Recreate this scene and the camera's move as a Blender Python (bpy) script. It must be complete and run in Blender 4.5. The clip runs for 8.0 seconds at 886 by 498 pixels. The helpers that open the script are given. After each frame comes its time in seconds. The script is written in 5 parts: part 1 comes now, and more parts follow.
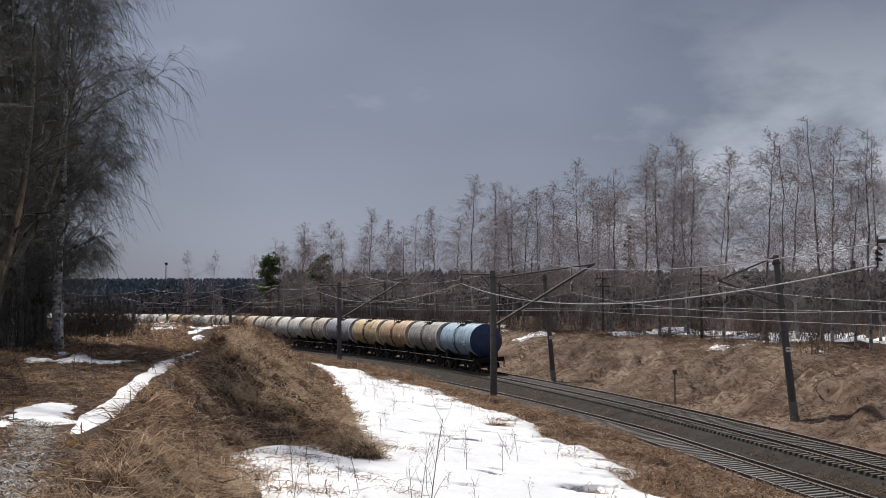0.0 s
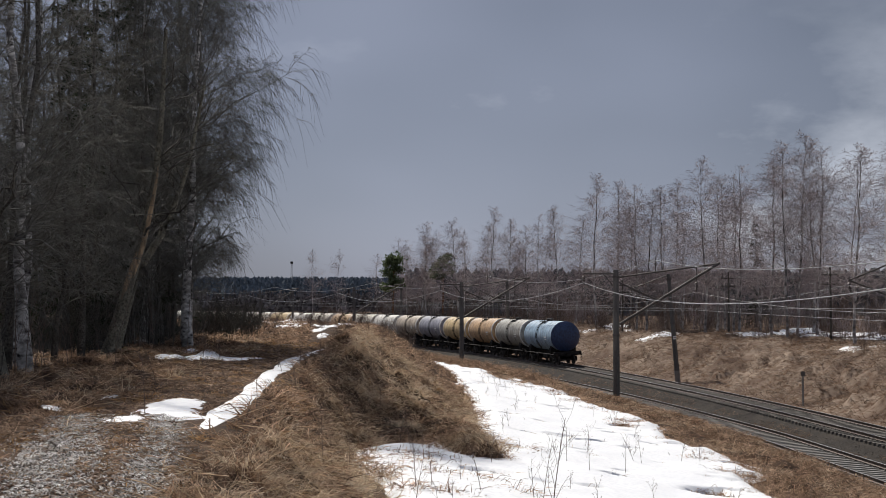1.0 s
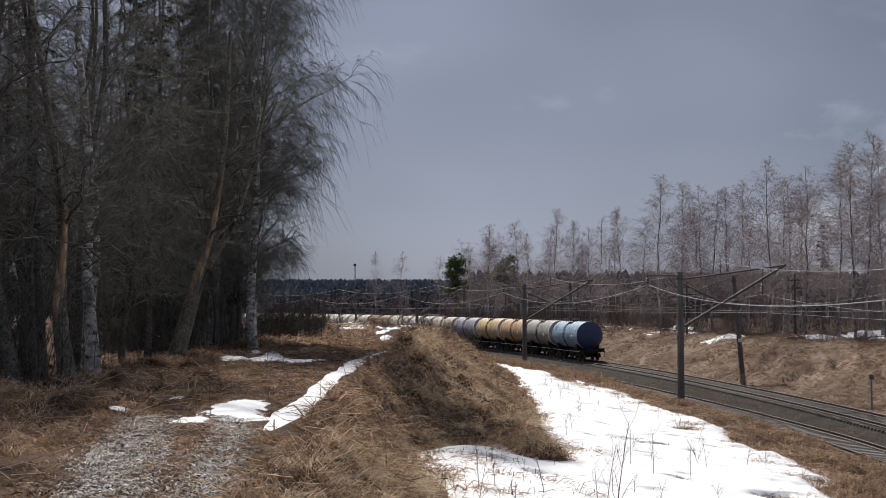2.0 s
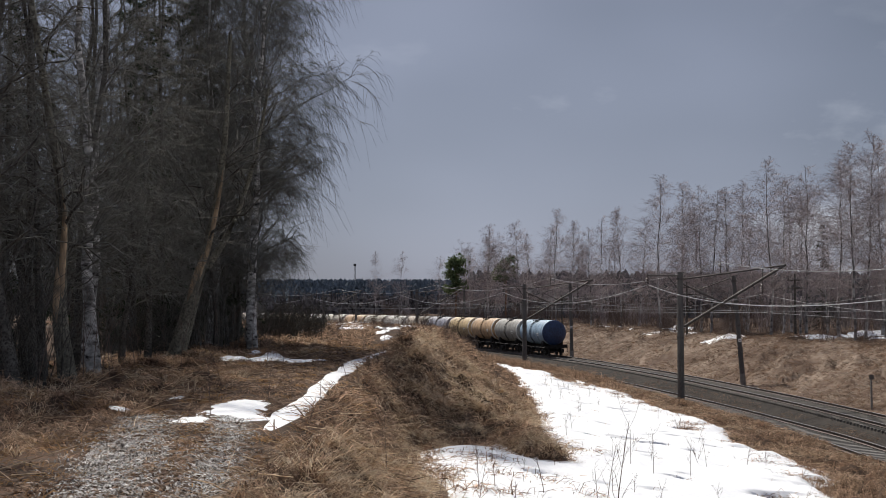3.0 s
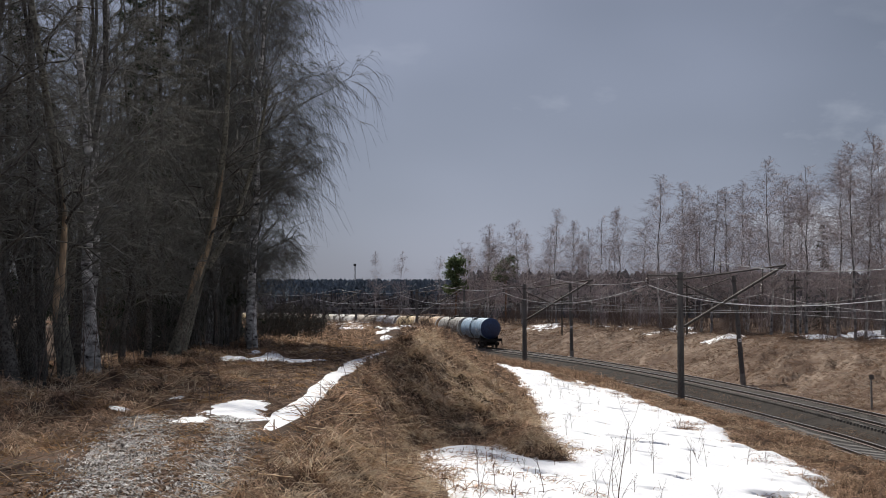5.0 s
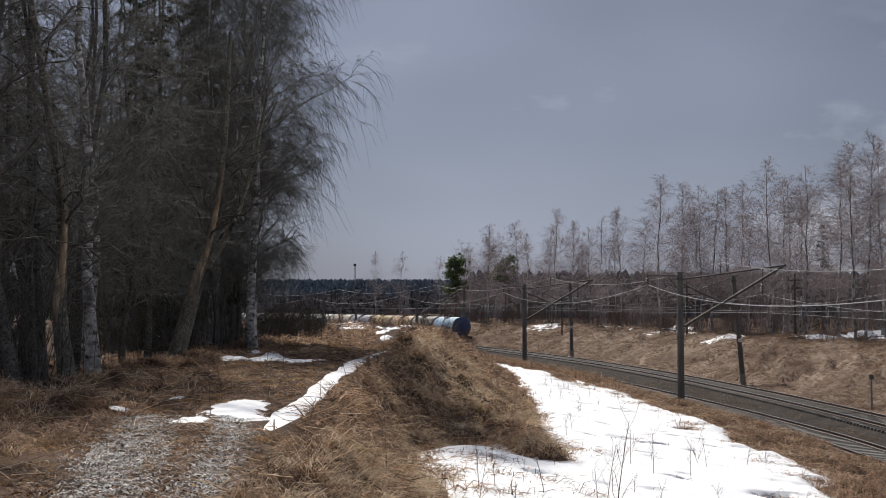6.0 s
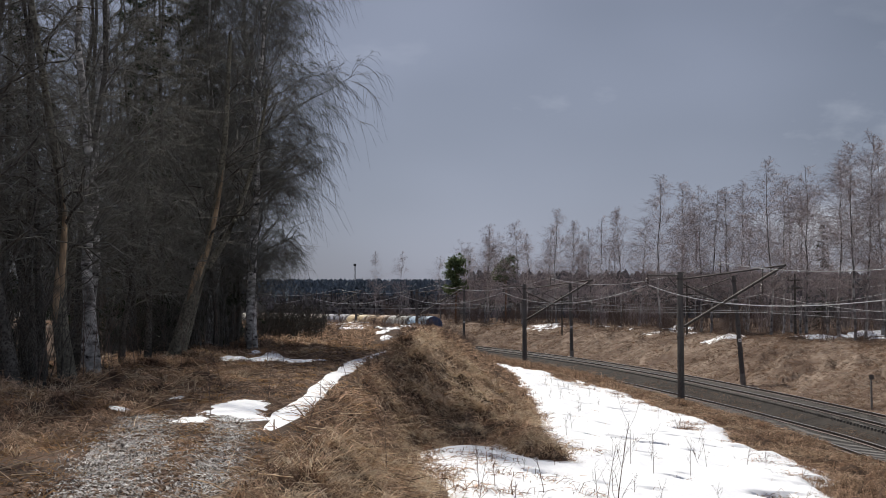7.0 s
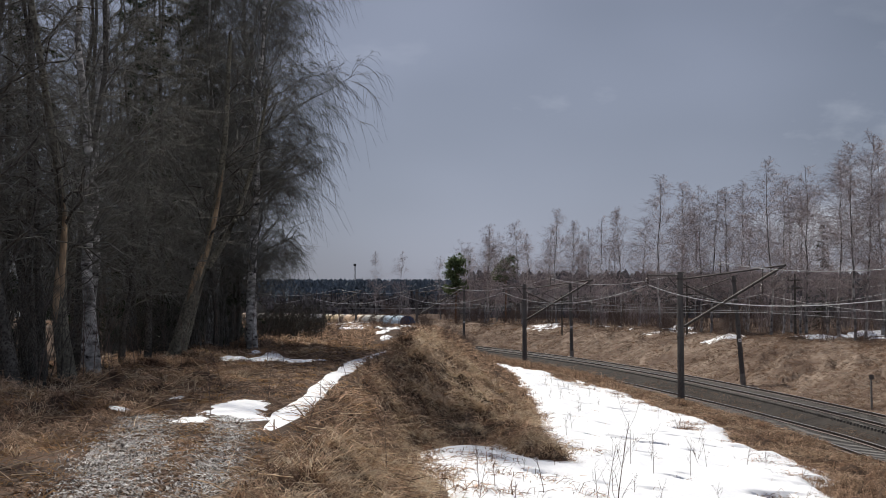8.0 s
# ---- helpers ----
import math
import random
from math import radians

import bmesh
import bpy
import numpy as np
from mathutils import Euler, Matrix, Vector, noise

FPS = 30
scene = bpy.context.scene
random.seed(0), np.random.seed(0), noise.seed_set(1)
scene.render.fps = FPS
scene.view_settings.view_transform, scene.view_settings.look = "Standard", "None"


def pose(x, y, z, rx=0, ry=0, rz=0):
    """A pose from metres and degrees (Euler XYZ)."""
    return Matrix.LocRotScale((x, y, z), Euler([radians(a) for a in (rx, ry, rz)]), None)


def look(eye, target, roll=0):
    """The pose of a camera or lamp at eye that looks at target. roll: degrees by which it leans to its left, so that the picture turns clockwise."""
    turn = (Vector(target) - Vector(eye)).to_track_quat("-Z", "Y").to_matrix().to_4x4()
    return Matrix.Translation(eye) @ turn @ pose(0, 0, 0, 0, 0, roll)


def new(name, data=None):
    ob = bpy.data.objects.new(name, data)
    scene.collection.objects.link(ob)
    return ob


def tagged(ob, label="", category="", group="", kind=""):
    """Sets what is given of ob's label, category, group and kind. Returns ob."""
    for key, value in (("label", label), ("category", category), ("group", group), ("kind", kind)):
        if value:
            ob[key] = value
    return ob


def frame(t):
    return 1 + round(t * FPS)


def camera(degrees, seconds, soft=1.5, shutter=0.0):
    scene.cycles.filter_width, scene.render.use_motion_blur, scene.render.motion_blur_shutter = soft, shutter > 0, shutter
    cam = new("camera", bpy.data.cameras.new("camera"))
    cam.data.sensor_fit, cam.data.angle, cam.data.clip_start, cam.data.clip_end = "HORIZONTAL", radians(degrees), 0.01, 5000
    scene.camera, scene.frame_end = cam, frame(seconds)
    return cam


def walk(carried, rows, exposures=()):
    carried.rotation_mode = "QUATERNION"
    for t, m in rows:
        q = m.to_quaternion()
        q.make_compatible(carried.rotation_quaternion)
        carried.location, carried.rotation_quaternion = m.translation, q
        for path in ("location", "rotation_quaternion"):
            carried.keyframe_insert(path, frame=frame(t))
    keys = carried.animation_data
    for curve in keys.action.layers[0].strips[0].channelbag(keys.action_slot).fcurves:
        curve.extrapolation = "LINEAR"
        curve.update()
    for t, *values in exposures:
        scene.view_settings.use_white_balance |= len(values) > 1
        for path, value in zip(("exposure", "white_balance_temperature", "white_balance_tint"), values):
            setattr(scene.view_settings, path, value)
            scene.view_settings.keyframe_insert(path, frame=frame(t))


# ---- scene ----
cam = camera(36.9, 8.0, soft=0.7)
EYE = (0.0, 0.0, 5.95)          # rail top of the far track is z = 0
TURNS = [
    (0, 92.491, 0.250, -7.971),
    (0.1, 92.480, 0.157, -6.214),
    (0.2, 92.463, 0.118, -5.662),
    (0.3, 92.446, 0.099, -5.542),
    (0.4, 92.429, 0.058, -4.965),
    (0.5, 92.411, 0.018, -4.376),
    (0.6, 92.422, 0.022, -4.147),
    (0.7, 92.432, 0.026, -3.905),
    (0.8, 92.443, 0.019, -3.423),
    (0.9, 92.454, 0.019, -3.086),
    (1.0, 92.465, 0.017, -2.707),
    (1.1, 92.496, 0.008, -1.736),
    (1.2, 92.527, -0.009, -0.579),
    (1.3, 92.558, 0.009, -0.193),
    (1.4, 92.558, -0.000, 0.000),
    (2.0, 92.558, 0, 0), (8.0, 92.558, 0, 0),
]
walk(cam, [(t, pose(*EYE, rx, ry, rz)) for t, rx, ry, rz in TURNS], [(0, -0.08), (1.0, -0.09), (1.5, 0.0), (8.0, 0.0)])

# ---------------------------------------------------------------- light
SUN_AZ, SUN_EL = (-0.38, 0.92), 49.0
sun_data = bpy.data.lights.new("sun", "SUN")
sun_data.energy, sun_data.angle, sun_data.color = 4.8, radians(1.2), (1.0, 0.95, 0.87)
sun = new("sun", sun_data)
_e = radians(SUN_EL)
_n = math.hypot(*SUN_AZ)
sun_to = Vector((SUN_AZ[0] / _n * math.cos(_e), SUN_AZ[1] / _n * math.cos(_e), math.sin(_e)))
sun.matrix_world = look(tuple(sun_to * 60), (0, 0, 0))


def make_world():
    w = bpy.data.worlds.new("overcast_sky")
    w.use_nodes = True
    nt = w.node_tree
    nt.nodes.clear()
    out = nt.nodes.new("ShaderNodeOutputWorld")
    bg = nt.nodes.new("ShaderNodeBackground")
    sky = nt.nodes.new("ShaderNodeTexSky")
    sky.sky_type, sky.sun_disc = "NISHITA", False
    sky.sun_elevation = _e
    sky.sun_rotation = math.atan2(SUN_AZ[0], SUN_AZ[1])
    sc = nt.nodes.new("ShaderNodeMix")
    sc.data_type = "RGBA"
    sc.blend_type = "MULTIPLY"
    sc.inputs["Factor"].default_value = 1.0
    sc.inputs[7].default_value = (0.08, 0.08, 0.08, 1)
    nt.links.new(sky.outputs[0], sc.inputs[6])
    tc = nt.nodes.new("ShaderNodeTexCoord")
    mp = nt.nodes.new("ShaderNodeMapping")
    mp.inputs["Scale"].default_value = (1.0, 1.0, 2.2)
    mp.inputs["Location"].default_value = (0.35, 0.1, 0.2)
    nt.links.new(tc.outputs["Generated"], mp.inputs[0])
    # heavy cloud deck: slow grey-blue swells and torn lighter edges
    n1 = nt.nodes.new("ShaderNodeTexNoise")
    n1.inputs["Scale"].default_value, n1.inputs["Detail"].default_value, n1.inputs["Roughness"].default_value = 1.9, 3, 0.42
    nt.links.new(mp.outputs[0], n1.inputs["Vector"])
    r1 = nt.nodes.new("ShaderNodeValToRGB")
    els = r1.color_ramp.elements
    els[0].position, els[0].color = 0.34, (0.160, 0.182, 0.243, 1)
    els[1].position, els[1].color = 0.66, (0.310, 0.340, 0.450, 1)
    nt.links.new(n1.outputs[0], r1.inputs[0])
    # broken bright band near the horizon
    sep = nt.nodes.new("ShaderNodeSeparateXYZ")
    nt.links.new(tc.outputs["Generated"], sep.inputs[0])
    n2 = nt.nodes.new("ShaderNodeTexNoise")
    n2.inputs["Scale"].default_value, n2.inputs["Detail"].default_value, n2.inputs["Roughness"].default_value = 7.0, 6, 0.55
    nt.links.new(mp.outputs[0], n2.inputs["Vector"])
    # more openings towards the east side of the view
    east = nt.nodes.new("ShaderNodeMapRange")
    east.inputs["From Min"].default_value, east.inputs["From Max"].default_value = 0.16, 0.52
    east.inputs["To Min"].default_value, east.inputs["To Max"].default_value = 0.0, 0.5
    nt.links.new(sep.outputs[0], east.inputs[0])
    add = nt.nodes.new("ShaderNodeMath")
    add.operation = "ADD"
    nt.links.new(n2.outputs[0], add.inputs[0])
    nt.links.new(east.outputs[0], add.inputs[1])
    r2 = nt.nodes.new("ShaderNodeValToRGB")
    e2 = r2.color_ramp.elements
    e2[0].position, e2[0].color = 0.64, (0, 0, 0, 1)
    e2[1].position, e2[1].color = 0.87, (1, 1, 1, 1)
    nt.links.new(add.outputs[0], r2.inputs[0])
    low = nt.nodes.new("ShaderNodeMapRange")
    low.inputs["From Min"].default_value, low.inputs["From Max"].default_value = 0.24, 0.0
    nt.links.new(sep.outputs[2], low.inputs[0])
    ml = nt.nodes.new("ShaderNodeMath")
    ml.operation = "MULTIPLY"
    nt.links.new(r2.outputs[0], ml.inputs[0])
    nt.links.new(low.outputs[0], ml.inputs[1])
    torn = nt.nodes.new("ShaderNodeMix")
    torn.data_type = "RGBA"
    nt.links.new(ml.outputs[0], torn.inputs["Factor"])
    nt.links.new(r1.outputs[0], torn.inputs[6])
    torn.inputs[7].default_value = (0.74, 0.77, 0.86, 1)
    mix = nt.nodes.new("ShaderNodeMix")
    mix.data_type = "RGBA"
    mix.inputs["Factor"].default_value = 0.88
    nt.links.new(sc.outputs[2], mix.inputs[6])
    nt.links.new(torn.outputs[2], mix.inputs[7])
    nt.links.new(mix.outputs[2], bg.inputs[0])
    bg.inputs[1].default_value = 1.0
    nt.links.new(bg.outputs[0], out.inputs[0])
    scene.world = w


make_world()


# ---------------------------------------------------------------- materials
def mat(name, c1, c2, scale=3.0, rough=0.9, bump=0.3, metal=0.0, fine=40.0, c3=None, stretch=(1, 1, 1), random_mix=0.0, island=0.0, thin=0.0):
    """Two-scale procedural surface: slow patches c1..c2, fine grain c3, bump."""
    m = bpy.data.materials.new(name)
    m.use_nodes = True
    nt = m.node_tree
    b = nt.nodes["Principled BSDF"]
    b.inputs["Roughness"].default_value, b.inputs["Metallic"].default_value = rough, metal
    b.inputs["Specular IOR Level"].default_value = 0.12 if rough > 0.7 else 0.5
    tc = nt.nodes.new("ShaderNodeTexCoord")
    mp = nt.nodes.new("ShaderNodeMapping")
    mp.inputs["Scale"].default_value = stretch
    nt.links.new(tc.outputs["Object"], mp.inputs[0])
    n1 = nt.nodes.new("ShaderNodeTexNoise")
    n1.inputs["Scale"].default_value, n1.inputs["Detail"].default_value = scale, 4
    n2 = nt.nodes.new("ShaderNodeTexNoise")
    n2.inputs["Scale"].default_value, n2.inputs["Detail"].default_value = fine, 3
    nt.links.new(mp.outputs[0], n1.inputs["Vector"])
    nt.links.new(mp.outputs[0], n2.inputs["Vector"])
    r = nt.nodes.new("ShaderNodeValToRGB")
    r.color_ramp.elements[0].position, r.color_ramp.elements[0].color = 0.36, (*c1, 1)
    r.color_ramp.elements[1].position, r.color_ramp.elements[1].color = 0.64, (*c2, 1)
    nt.links.new(n1.outputs[0], r.inputs[0])
    col = r.outputs[0]
    r2 = nt.nodes.new("ShaderNodeMapRange")
    r2.inputs["From Min"].default_value, r2.inputs["From Max"].default_value = 0.42, 0.68
    nt.links.new(n2.outputs[0], r2.inputs[0])
    mx = nt.nodes.new("ShaderNodeMix")
    mx.data_type = "RGBA"
    nt.links.new(r2.outputs[0], mx.inputs["Factor"])
    nt.links.new(col, mx.inputs[6])
    mx.inputs[7].default_value = (*(c3 or [v * 0.7 for v in c1]), 1)
    col = mx.outputs[2]
    if random_mix or island:
        if island:
            g = nt.nodes.new("ShaderNodeNewGeometry")
            src, amt = g.outputs["Random Per Island"], island
        else:
            g = nt.nodes.new("ShaderNodeObjectInfo")
            src, amt = g.outputs["Random"], random_mix
        mr = nt.nodes.new("ShaderNodeMapRange")
        mr.inputs["To Min"].default_value, mr.inputs["To Max"].default_value = 1 - amt, 1 + amt
        nt.links.new(src, mr.inputs[0])
        hv = nt.nodes.new("ShaderNodeHueSaturation")
        nt.links.new(col, hv.inputs["Color"])
        nt.links.new(mr.outputs[0], hv.inputs["Value"])
        col = hv.outputs[0]
    nt.links.new(col, b.inputs["Base Color"])
    if bump:
        bp = nt.nodes.new("ShaderNodeBump")
        bp.inputs["Strength"].default_value, bp.inputs["Distance"].default_value = bump, 0.05
        nt.links.new(n2.outputs[0], bp.inputs["Height"])
        nt.links.new(bp.outputs[0], b.inputs["Normal"])
    if thin:                                # light passes through dry leaves and needles
        tr = nt.nodes.new("ShaderNodeBsdfTranslucent")
        nt.links.new(col, tr.inputs["Color"])
        ms = nt.nodes.new("ShaderNodeMixShader")
        ms.inputs[0].default_value = thin
        nt.links.new(b.outputs[0], ms.inputs[1])
        nt.links.new(tr.outputs[0], ms.inputs[2])
        nt.links.new(ms.outputs[0], nt.nodes["Material Output"].inputs["Surface"])
    return m


M_SOIL = mat("soil", (0.045, 0.029, 0.02), (0.12, 0.068, 0.042), 0.7, 0.95, 0.8, fine=9, c3=(0.06, 0.042, 0.03))
M_BANK = mat("bank_earth", (0.11, 0.074, 0.056), (0.31, 0.24, 0.185), 0.18, 0.95, 0.9, fine=2.2, c3=(0.11, 0.065, 0.042))
M_SNOW = mat("old_snow", (0.86, 0.87, 0.89), (0.92, 0.92, 0.93), 0.5, 0.6, 0.25, fine=7, c3=(0.80, 0.81, 0.84))
M_GRASS = mat("dead_grass", (0.25, 0.155, 0.102), (0.54, 0.39, 0.275), 0.9, 0.75, 0.0, fine=5, c3=(0.13, 0.075, 0.045), island=0.8, thin=0.5)
M_STRAW = mat("pale_straw", (0.56, 0.43, 0.28), (0.74, 0.61, 0.44), 0.8, 0.6, 0.0, fine=5, c3=(0.32, 0.2, 0.11), island=0.35, thin=0.35)
M_OCHRE = mat("ochre_grass", (0.34, 0.21, 0.10), (0.47, 0.31, 0.16), 0.8, 0.75, 0.0, fine=5, c3=(0.28, 0.14, 0.05), island=0.4, thin=0.4)
M_RUST = mat("rusty_litter", (0.17, 0.11, 0.076), (0.37, 0.262, 0.185), 0.7, 0.8, 0.0, fine=4, c3=(0.10, 0.06, 0.042), island=0.6, thin=0.35)
M_BANKGRASS = mat("bank_grass", (0.165, 0.118, 0.092), (0.47, 0.39, 0.32), 0.16, 0.85, 0.0, fine=0.9, c3=(0.18, 0.11, 0.07), island=0.4, thin=0.4)
M_BALLAST = mat("ballast", (0.028, 0.0235, 0.0195), (0.056, 0.046, 0.037), 1.2, 0.95, 0.9, fine=14, c3=(0.055, 0.05, 0.048))
M_STONE = mat("ballast_stone", (0.05, 0.044, 0.038), (0.10, 0.088, 0.076), 2, 0.95, 0.0, fine=9, c3=(0.04, 0.037, 0.035), island=0.4)
M_SLEEPER = mat("sleeper_concrete", (0.15, 0.142, 0.132), (0.225, 0.215, 0.2), 4, 0.9, 0.3, fine=30, c3=(0.2, 0.18, 0.16), random_mix=0.2)
M_SLEEPER_DARK = mat("oily_sleeper_concrete", (0.13, 0.12, 0.11), (0.2, 0.185, 0.165), 4, 0.9, 0.3, fine=30, c3=(0.09, 0.08, 0.07), random_mix=0.2)
M_RAIL = mat("rail_steel", (0.075, 0.056, 0.046), (0.115, 0.086, 0.07), 4, 0.6, 0.2, metal=0.4, fine=30)
M_RAILTOP = mat("polished_rail_head", (0.45, 0.44, 0.44), (0.55, 0.54, 0.53), 2, 0.32, 0.0, metal=1.0, fine=20, c3=(0.4, 0.38, 0.36))
M_BIRCH = mat("birch_bark", (0.28, 0.27, 0.25), (0.72, 0.70, 0.66), 1.4, 0.8, 0.3, fine=4.0, c3=(0.03, 0.027, 0.025), stretch=(1, 1, 1.9))
M_FARBIRCH = mat("grey_birch_bark", (0.26, 0.245, 0.235), (0.52, 0.50, 0.48), 0.9, 0.85, 0.2, fine=2.5, c3=(0.05, 0.045, 0.042), stretch=(1, 1, 0.8), random_mix=0.3)
M_DARKBARK = mat("dark_bark", (0.075, 0.07, 0.06), (0.16, 0.15, 0.128), 3, 0.95, 0.6, fine=22, c3=(0.035, 0.03, 0.027))
M_WILLOW = mat("willow_bark", (0.13, 0.122, 0.095), (0.25, 0.235, 0.185), 2.5, 0.9, 0.5, fine=16, c3=(0.07, 0.063, 0.05))
M_BARE = mat("torn_bark_and_wood", (0.20, 0.155, 0.11), (0.56, 0.40, 0.25), 3.2, 0.85, 0.5, fine=12, c3=(0.18, 0.14, 0.10), stretch=(1, 1, 0.22))
M_TWIG = mat("dark_twigs", (0.118, 0.114, 0.099), (0.215, 0.208, 0.185), 0.8, 0.85, 0.0, fine=4, c3=(0.08, 0.073, 0.06))
M_BIRCHTWIG = mat("birch_twigs", (0.33, 0.275, 0.27), (0.48, 0.415, 0.41), 0.3, 0.8, 0.0, fine=2, c3=(0.22, 0.18, 0.17))
M_SHRUB = mat("shrub_twigs", (0.13, 0.10, 0.084), (0.23, 0.18, 0.15), 0.3, 0.85, 0.0, fine=2, c3=(0.09, 0.055, 0.04))
M_UNDER = mat("undergrowth_twigs", (0.17, 0.152, 0.148), (0.30, 0.275, 0.268), 0.2, 0.85, 0.0, fine=1.5, c3=(0.10, 0.082, 0.074))
M_NEEDLE = mat("spruce_needles", (0.022, 0.034, 0.019), (0.05, 0.068, 0.036), 0.8, 0.85, 0.0, fine=5, c3=(0.03, 0.028, 0.018), island=0.4, thin=0.3)
M_PINE = mat("pine_needles", (0.10, 0.13, 0.07), (0.17, 0.2, 0.11), 0.5, 0.85, 0.0, fine=3, c3=(0.05, 0.08, 0.03), island=0.4, thin=0.4)
# Distance haze is mixed into the base colours of these far woods.
M_FARWOOD = mat("haze_tinted_conifers", (0.08, 0.1, 0.12), (0.125, 0.15, 0.178), 0.02, 0.95, 0.0, fine=0.3, c3=(0.055, 0.07, 0.085), island=0.3)
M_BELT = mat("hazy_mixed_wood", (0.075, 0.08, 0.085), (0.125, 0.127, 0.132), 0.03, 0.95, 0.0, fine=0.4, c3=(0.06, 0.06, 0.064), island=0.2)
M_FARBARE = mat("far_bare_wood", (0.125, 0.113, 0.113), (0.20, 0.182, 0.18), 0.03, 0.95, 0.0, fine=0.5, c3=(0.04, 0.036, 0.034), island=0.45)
M_POLE = mat("post_concrete", (0.085, 0.08, 0.075), (0.145, 0.138, 0.13), 1.5, 0.9, 0.4, fine=18, c3=(0.13, 0.12, 0.11), stretch=(1, 1, 0.3))
M_STEEL = mat("rusty_bracket", (0.085, 0.075, 0.068), (0.15, 0.132, 0.12), 3, 0.7, 0.2, metal=0.3, fine=25)
M_WIRE = mat("weathered_wire", (0.42, 0.42, 0.42), (0.55, 0.55, 0.55), 1, 0.35, 0.0, metal=0.8, fine=9, c3=(0.35, 0.34, 0.33))
M_THINWIRE = mat("dull_wire", (0.2, 0.2, 0.2), (0.3, 0.3, 0.3), 1, 0.5, 0.0, metal=0.6, fine=9, c3=(0.15, 0.15, 0.15))
M_GLASSY = mat("insulator_ceramic", (0.05, 0.035, 0.03), (0.09, 0.06, 0.05), 5, 0.5, 0.0, fine=30)
M_BLACKIRON = mat("grimy_black_iron", (0.018, 0.016, 0.015), (0.045, 0.04, 0.036), 3, 0.75, 0.3, metal=0.2, fine=25)
M_WHEEL = mat("wheel_steel", (0.05, 0.042, 0.038), (0.1, 0.085, 0.075), 3, 0.6, 0.2, metal=0.6, fine=25)
M_WHITE = mat("white_paint", (0.72, 0.72, 0.70), (0.8, 0.8, 0.78), 3, 0.6, 0.1, fine=25, c3=(0.6, 0.59, 0.57))
M_RED = mat("faded_red_paint", (0.16, 0.06, 0.055), (0.22, 0.085, 0.075), 3, 0.7, 0.1, fine=25)


def tank_paint(name, c1, c2, stain):
    """Weathered tank paint: patches plus long vertical run stains."""
    return mat(name, c1, c2, 0.9, 0.5, 0.15, fine=2.6, c3=tuple(0.65 * v for v in stain), stretch=(1, 2.4, 0.45))


# ---------------------------------------------------------------- mesh tools
def sheet(name, V, quads=None, tris=None, smooth=False):
    """A mesh from number arrays of corners, four-sided and three-sided faces."""
    V = np.asarray(V, dtype=np.float32).reshape(-1, 3)
    q = np.zeros((0, 4), np.int32) if quads is None else np.asarray(quads, np.int32).reshape(-1, 4)
    t = np.zeros((0, 3), np.int32) if tris is None else np.asarray(tris, np.int32).reshape(-1, 3)
    me = bpy.data.meshes.new(name)
    me.vertices.add(len(V))
    me.vertices.foreach_set("co", V.ravel())
    me.loops.add(q.size + t.size)
    me.loops.foreach_set("vertex_index", np.concatenate([q.ravel(), t.ravel()]))
    me.polygons.add(len(q) + len(t))
    me.polygons.foreach_set("loop_start", np.concatenate([np.arange(len(q)) * 4, q.size + np.arange(len(t)) * 3]).astype(np.int32))
    me.polygons.foreach_set("use_smooth", np.full(len(q) + len(t), smooth))
    me.update(calc_edges=True)
    return me


def tubes(P, R, sides=3):
    """Corners and faces of n tapering tubes along lines P (n, k, 3) with radii R (n, k)."""
    n, k, _ = P.shape
    T = np.gradient(P, axis=1)
    T /= np.linalg.norm(T, axis=2, keepdims=True) + 1e-9
    ref = np.where(np.abs(T[..., 2:3]) > 0.9, np.array([1.0, 0, 0]), np.array([0, 0, 1.0]))
    A = np.cross(T, ref)
    A /= np.linalg.norm(A, axis=2, keepdims=True) + 1e-9
    B = np.cross(T, A)
    ang = np.arange(sides) * 2 * np.pi / sides
    ring = A[:, :, None, :] * np.cos(ang)[None, None, :, None] + B[:, :, None, :] * np.sin(ang)[None, None, :, None]
    V = (P[:, :, None, :] + ring * R[:, :, None, None]).reshape(-1, 3)
    base = (np.arange(n) * k * sides)[:, None, None] + (np.arange(k - 1) * sides)[None, :, None]
    j = np.arange(sides)[None, None, :]
    jn = (j + 1) % sides
    Q = np.stack([base + j, base + jn, base + sides + jn, base + sides + j], axis=-1).reshape(-1, 4)
    return V, Q


def merge(chunks):
    Vs, Qs, o = [], [], 0
    for V, Q in chunks:
        Vs.append(V)
        Qs.append(Q + o)
        o += len(V)
    return np.concatenate(Vs), np.concatenate(Qs)


def put(name, me, material, parent=None, label=""):
    ob = new(name, me)
    if material is not None and not me.materials:
        me.materials.append(material)
    if parent is not None:
        ob.parent = parent
    if label:
        ob["label"] = label
    return ob


def part(name, bm, material, parent, label=""):
    me = bpy.data.meshes.new(name)
    bm.to_mesh(me)
    bm.free()
    return put(name, me, material, parent, label)


def box(bm, x0, x1, y0, y1, z0, z1, bevel=0.0):
    vs = bmesh.ops.create_cube(bm, size=1)["verts"]
    bmesh.ops.transform(bm, matrix=Matrix.Translation(((x0 + x1) / 2, (y0 + y1) / 2, (z0 + z1) / 2)) @ Matrix.Diagonal((x1 - x0, y1 - y0, z1 - z0, 1)), verts=vs)
    if bevel:
        es = list({e for v in vs for e in v.link_edges})
        bmesh.ops.bevel(bm, geom=es, offset=bevel, segments=1, affect="EDGES")


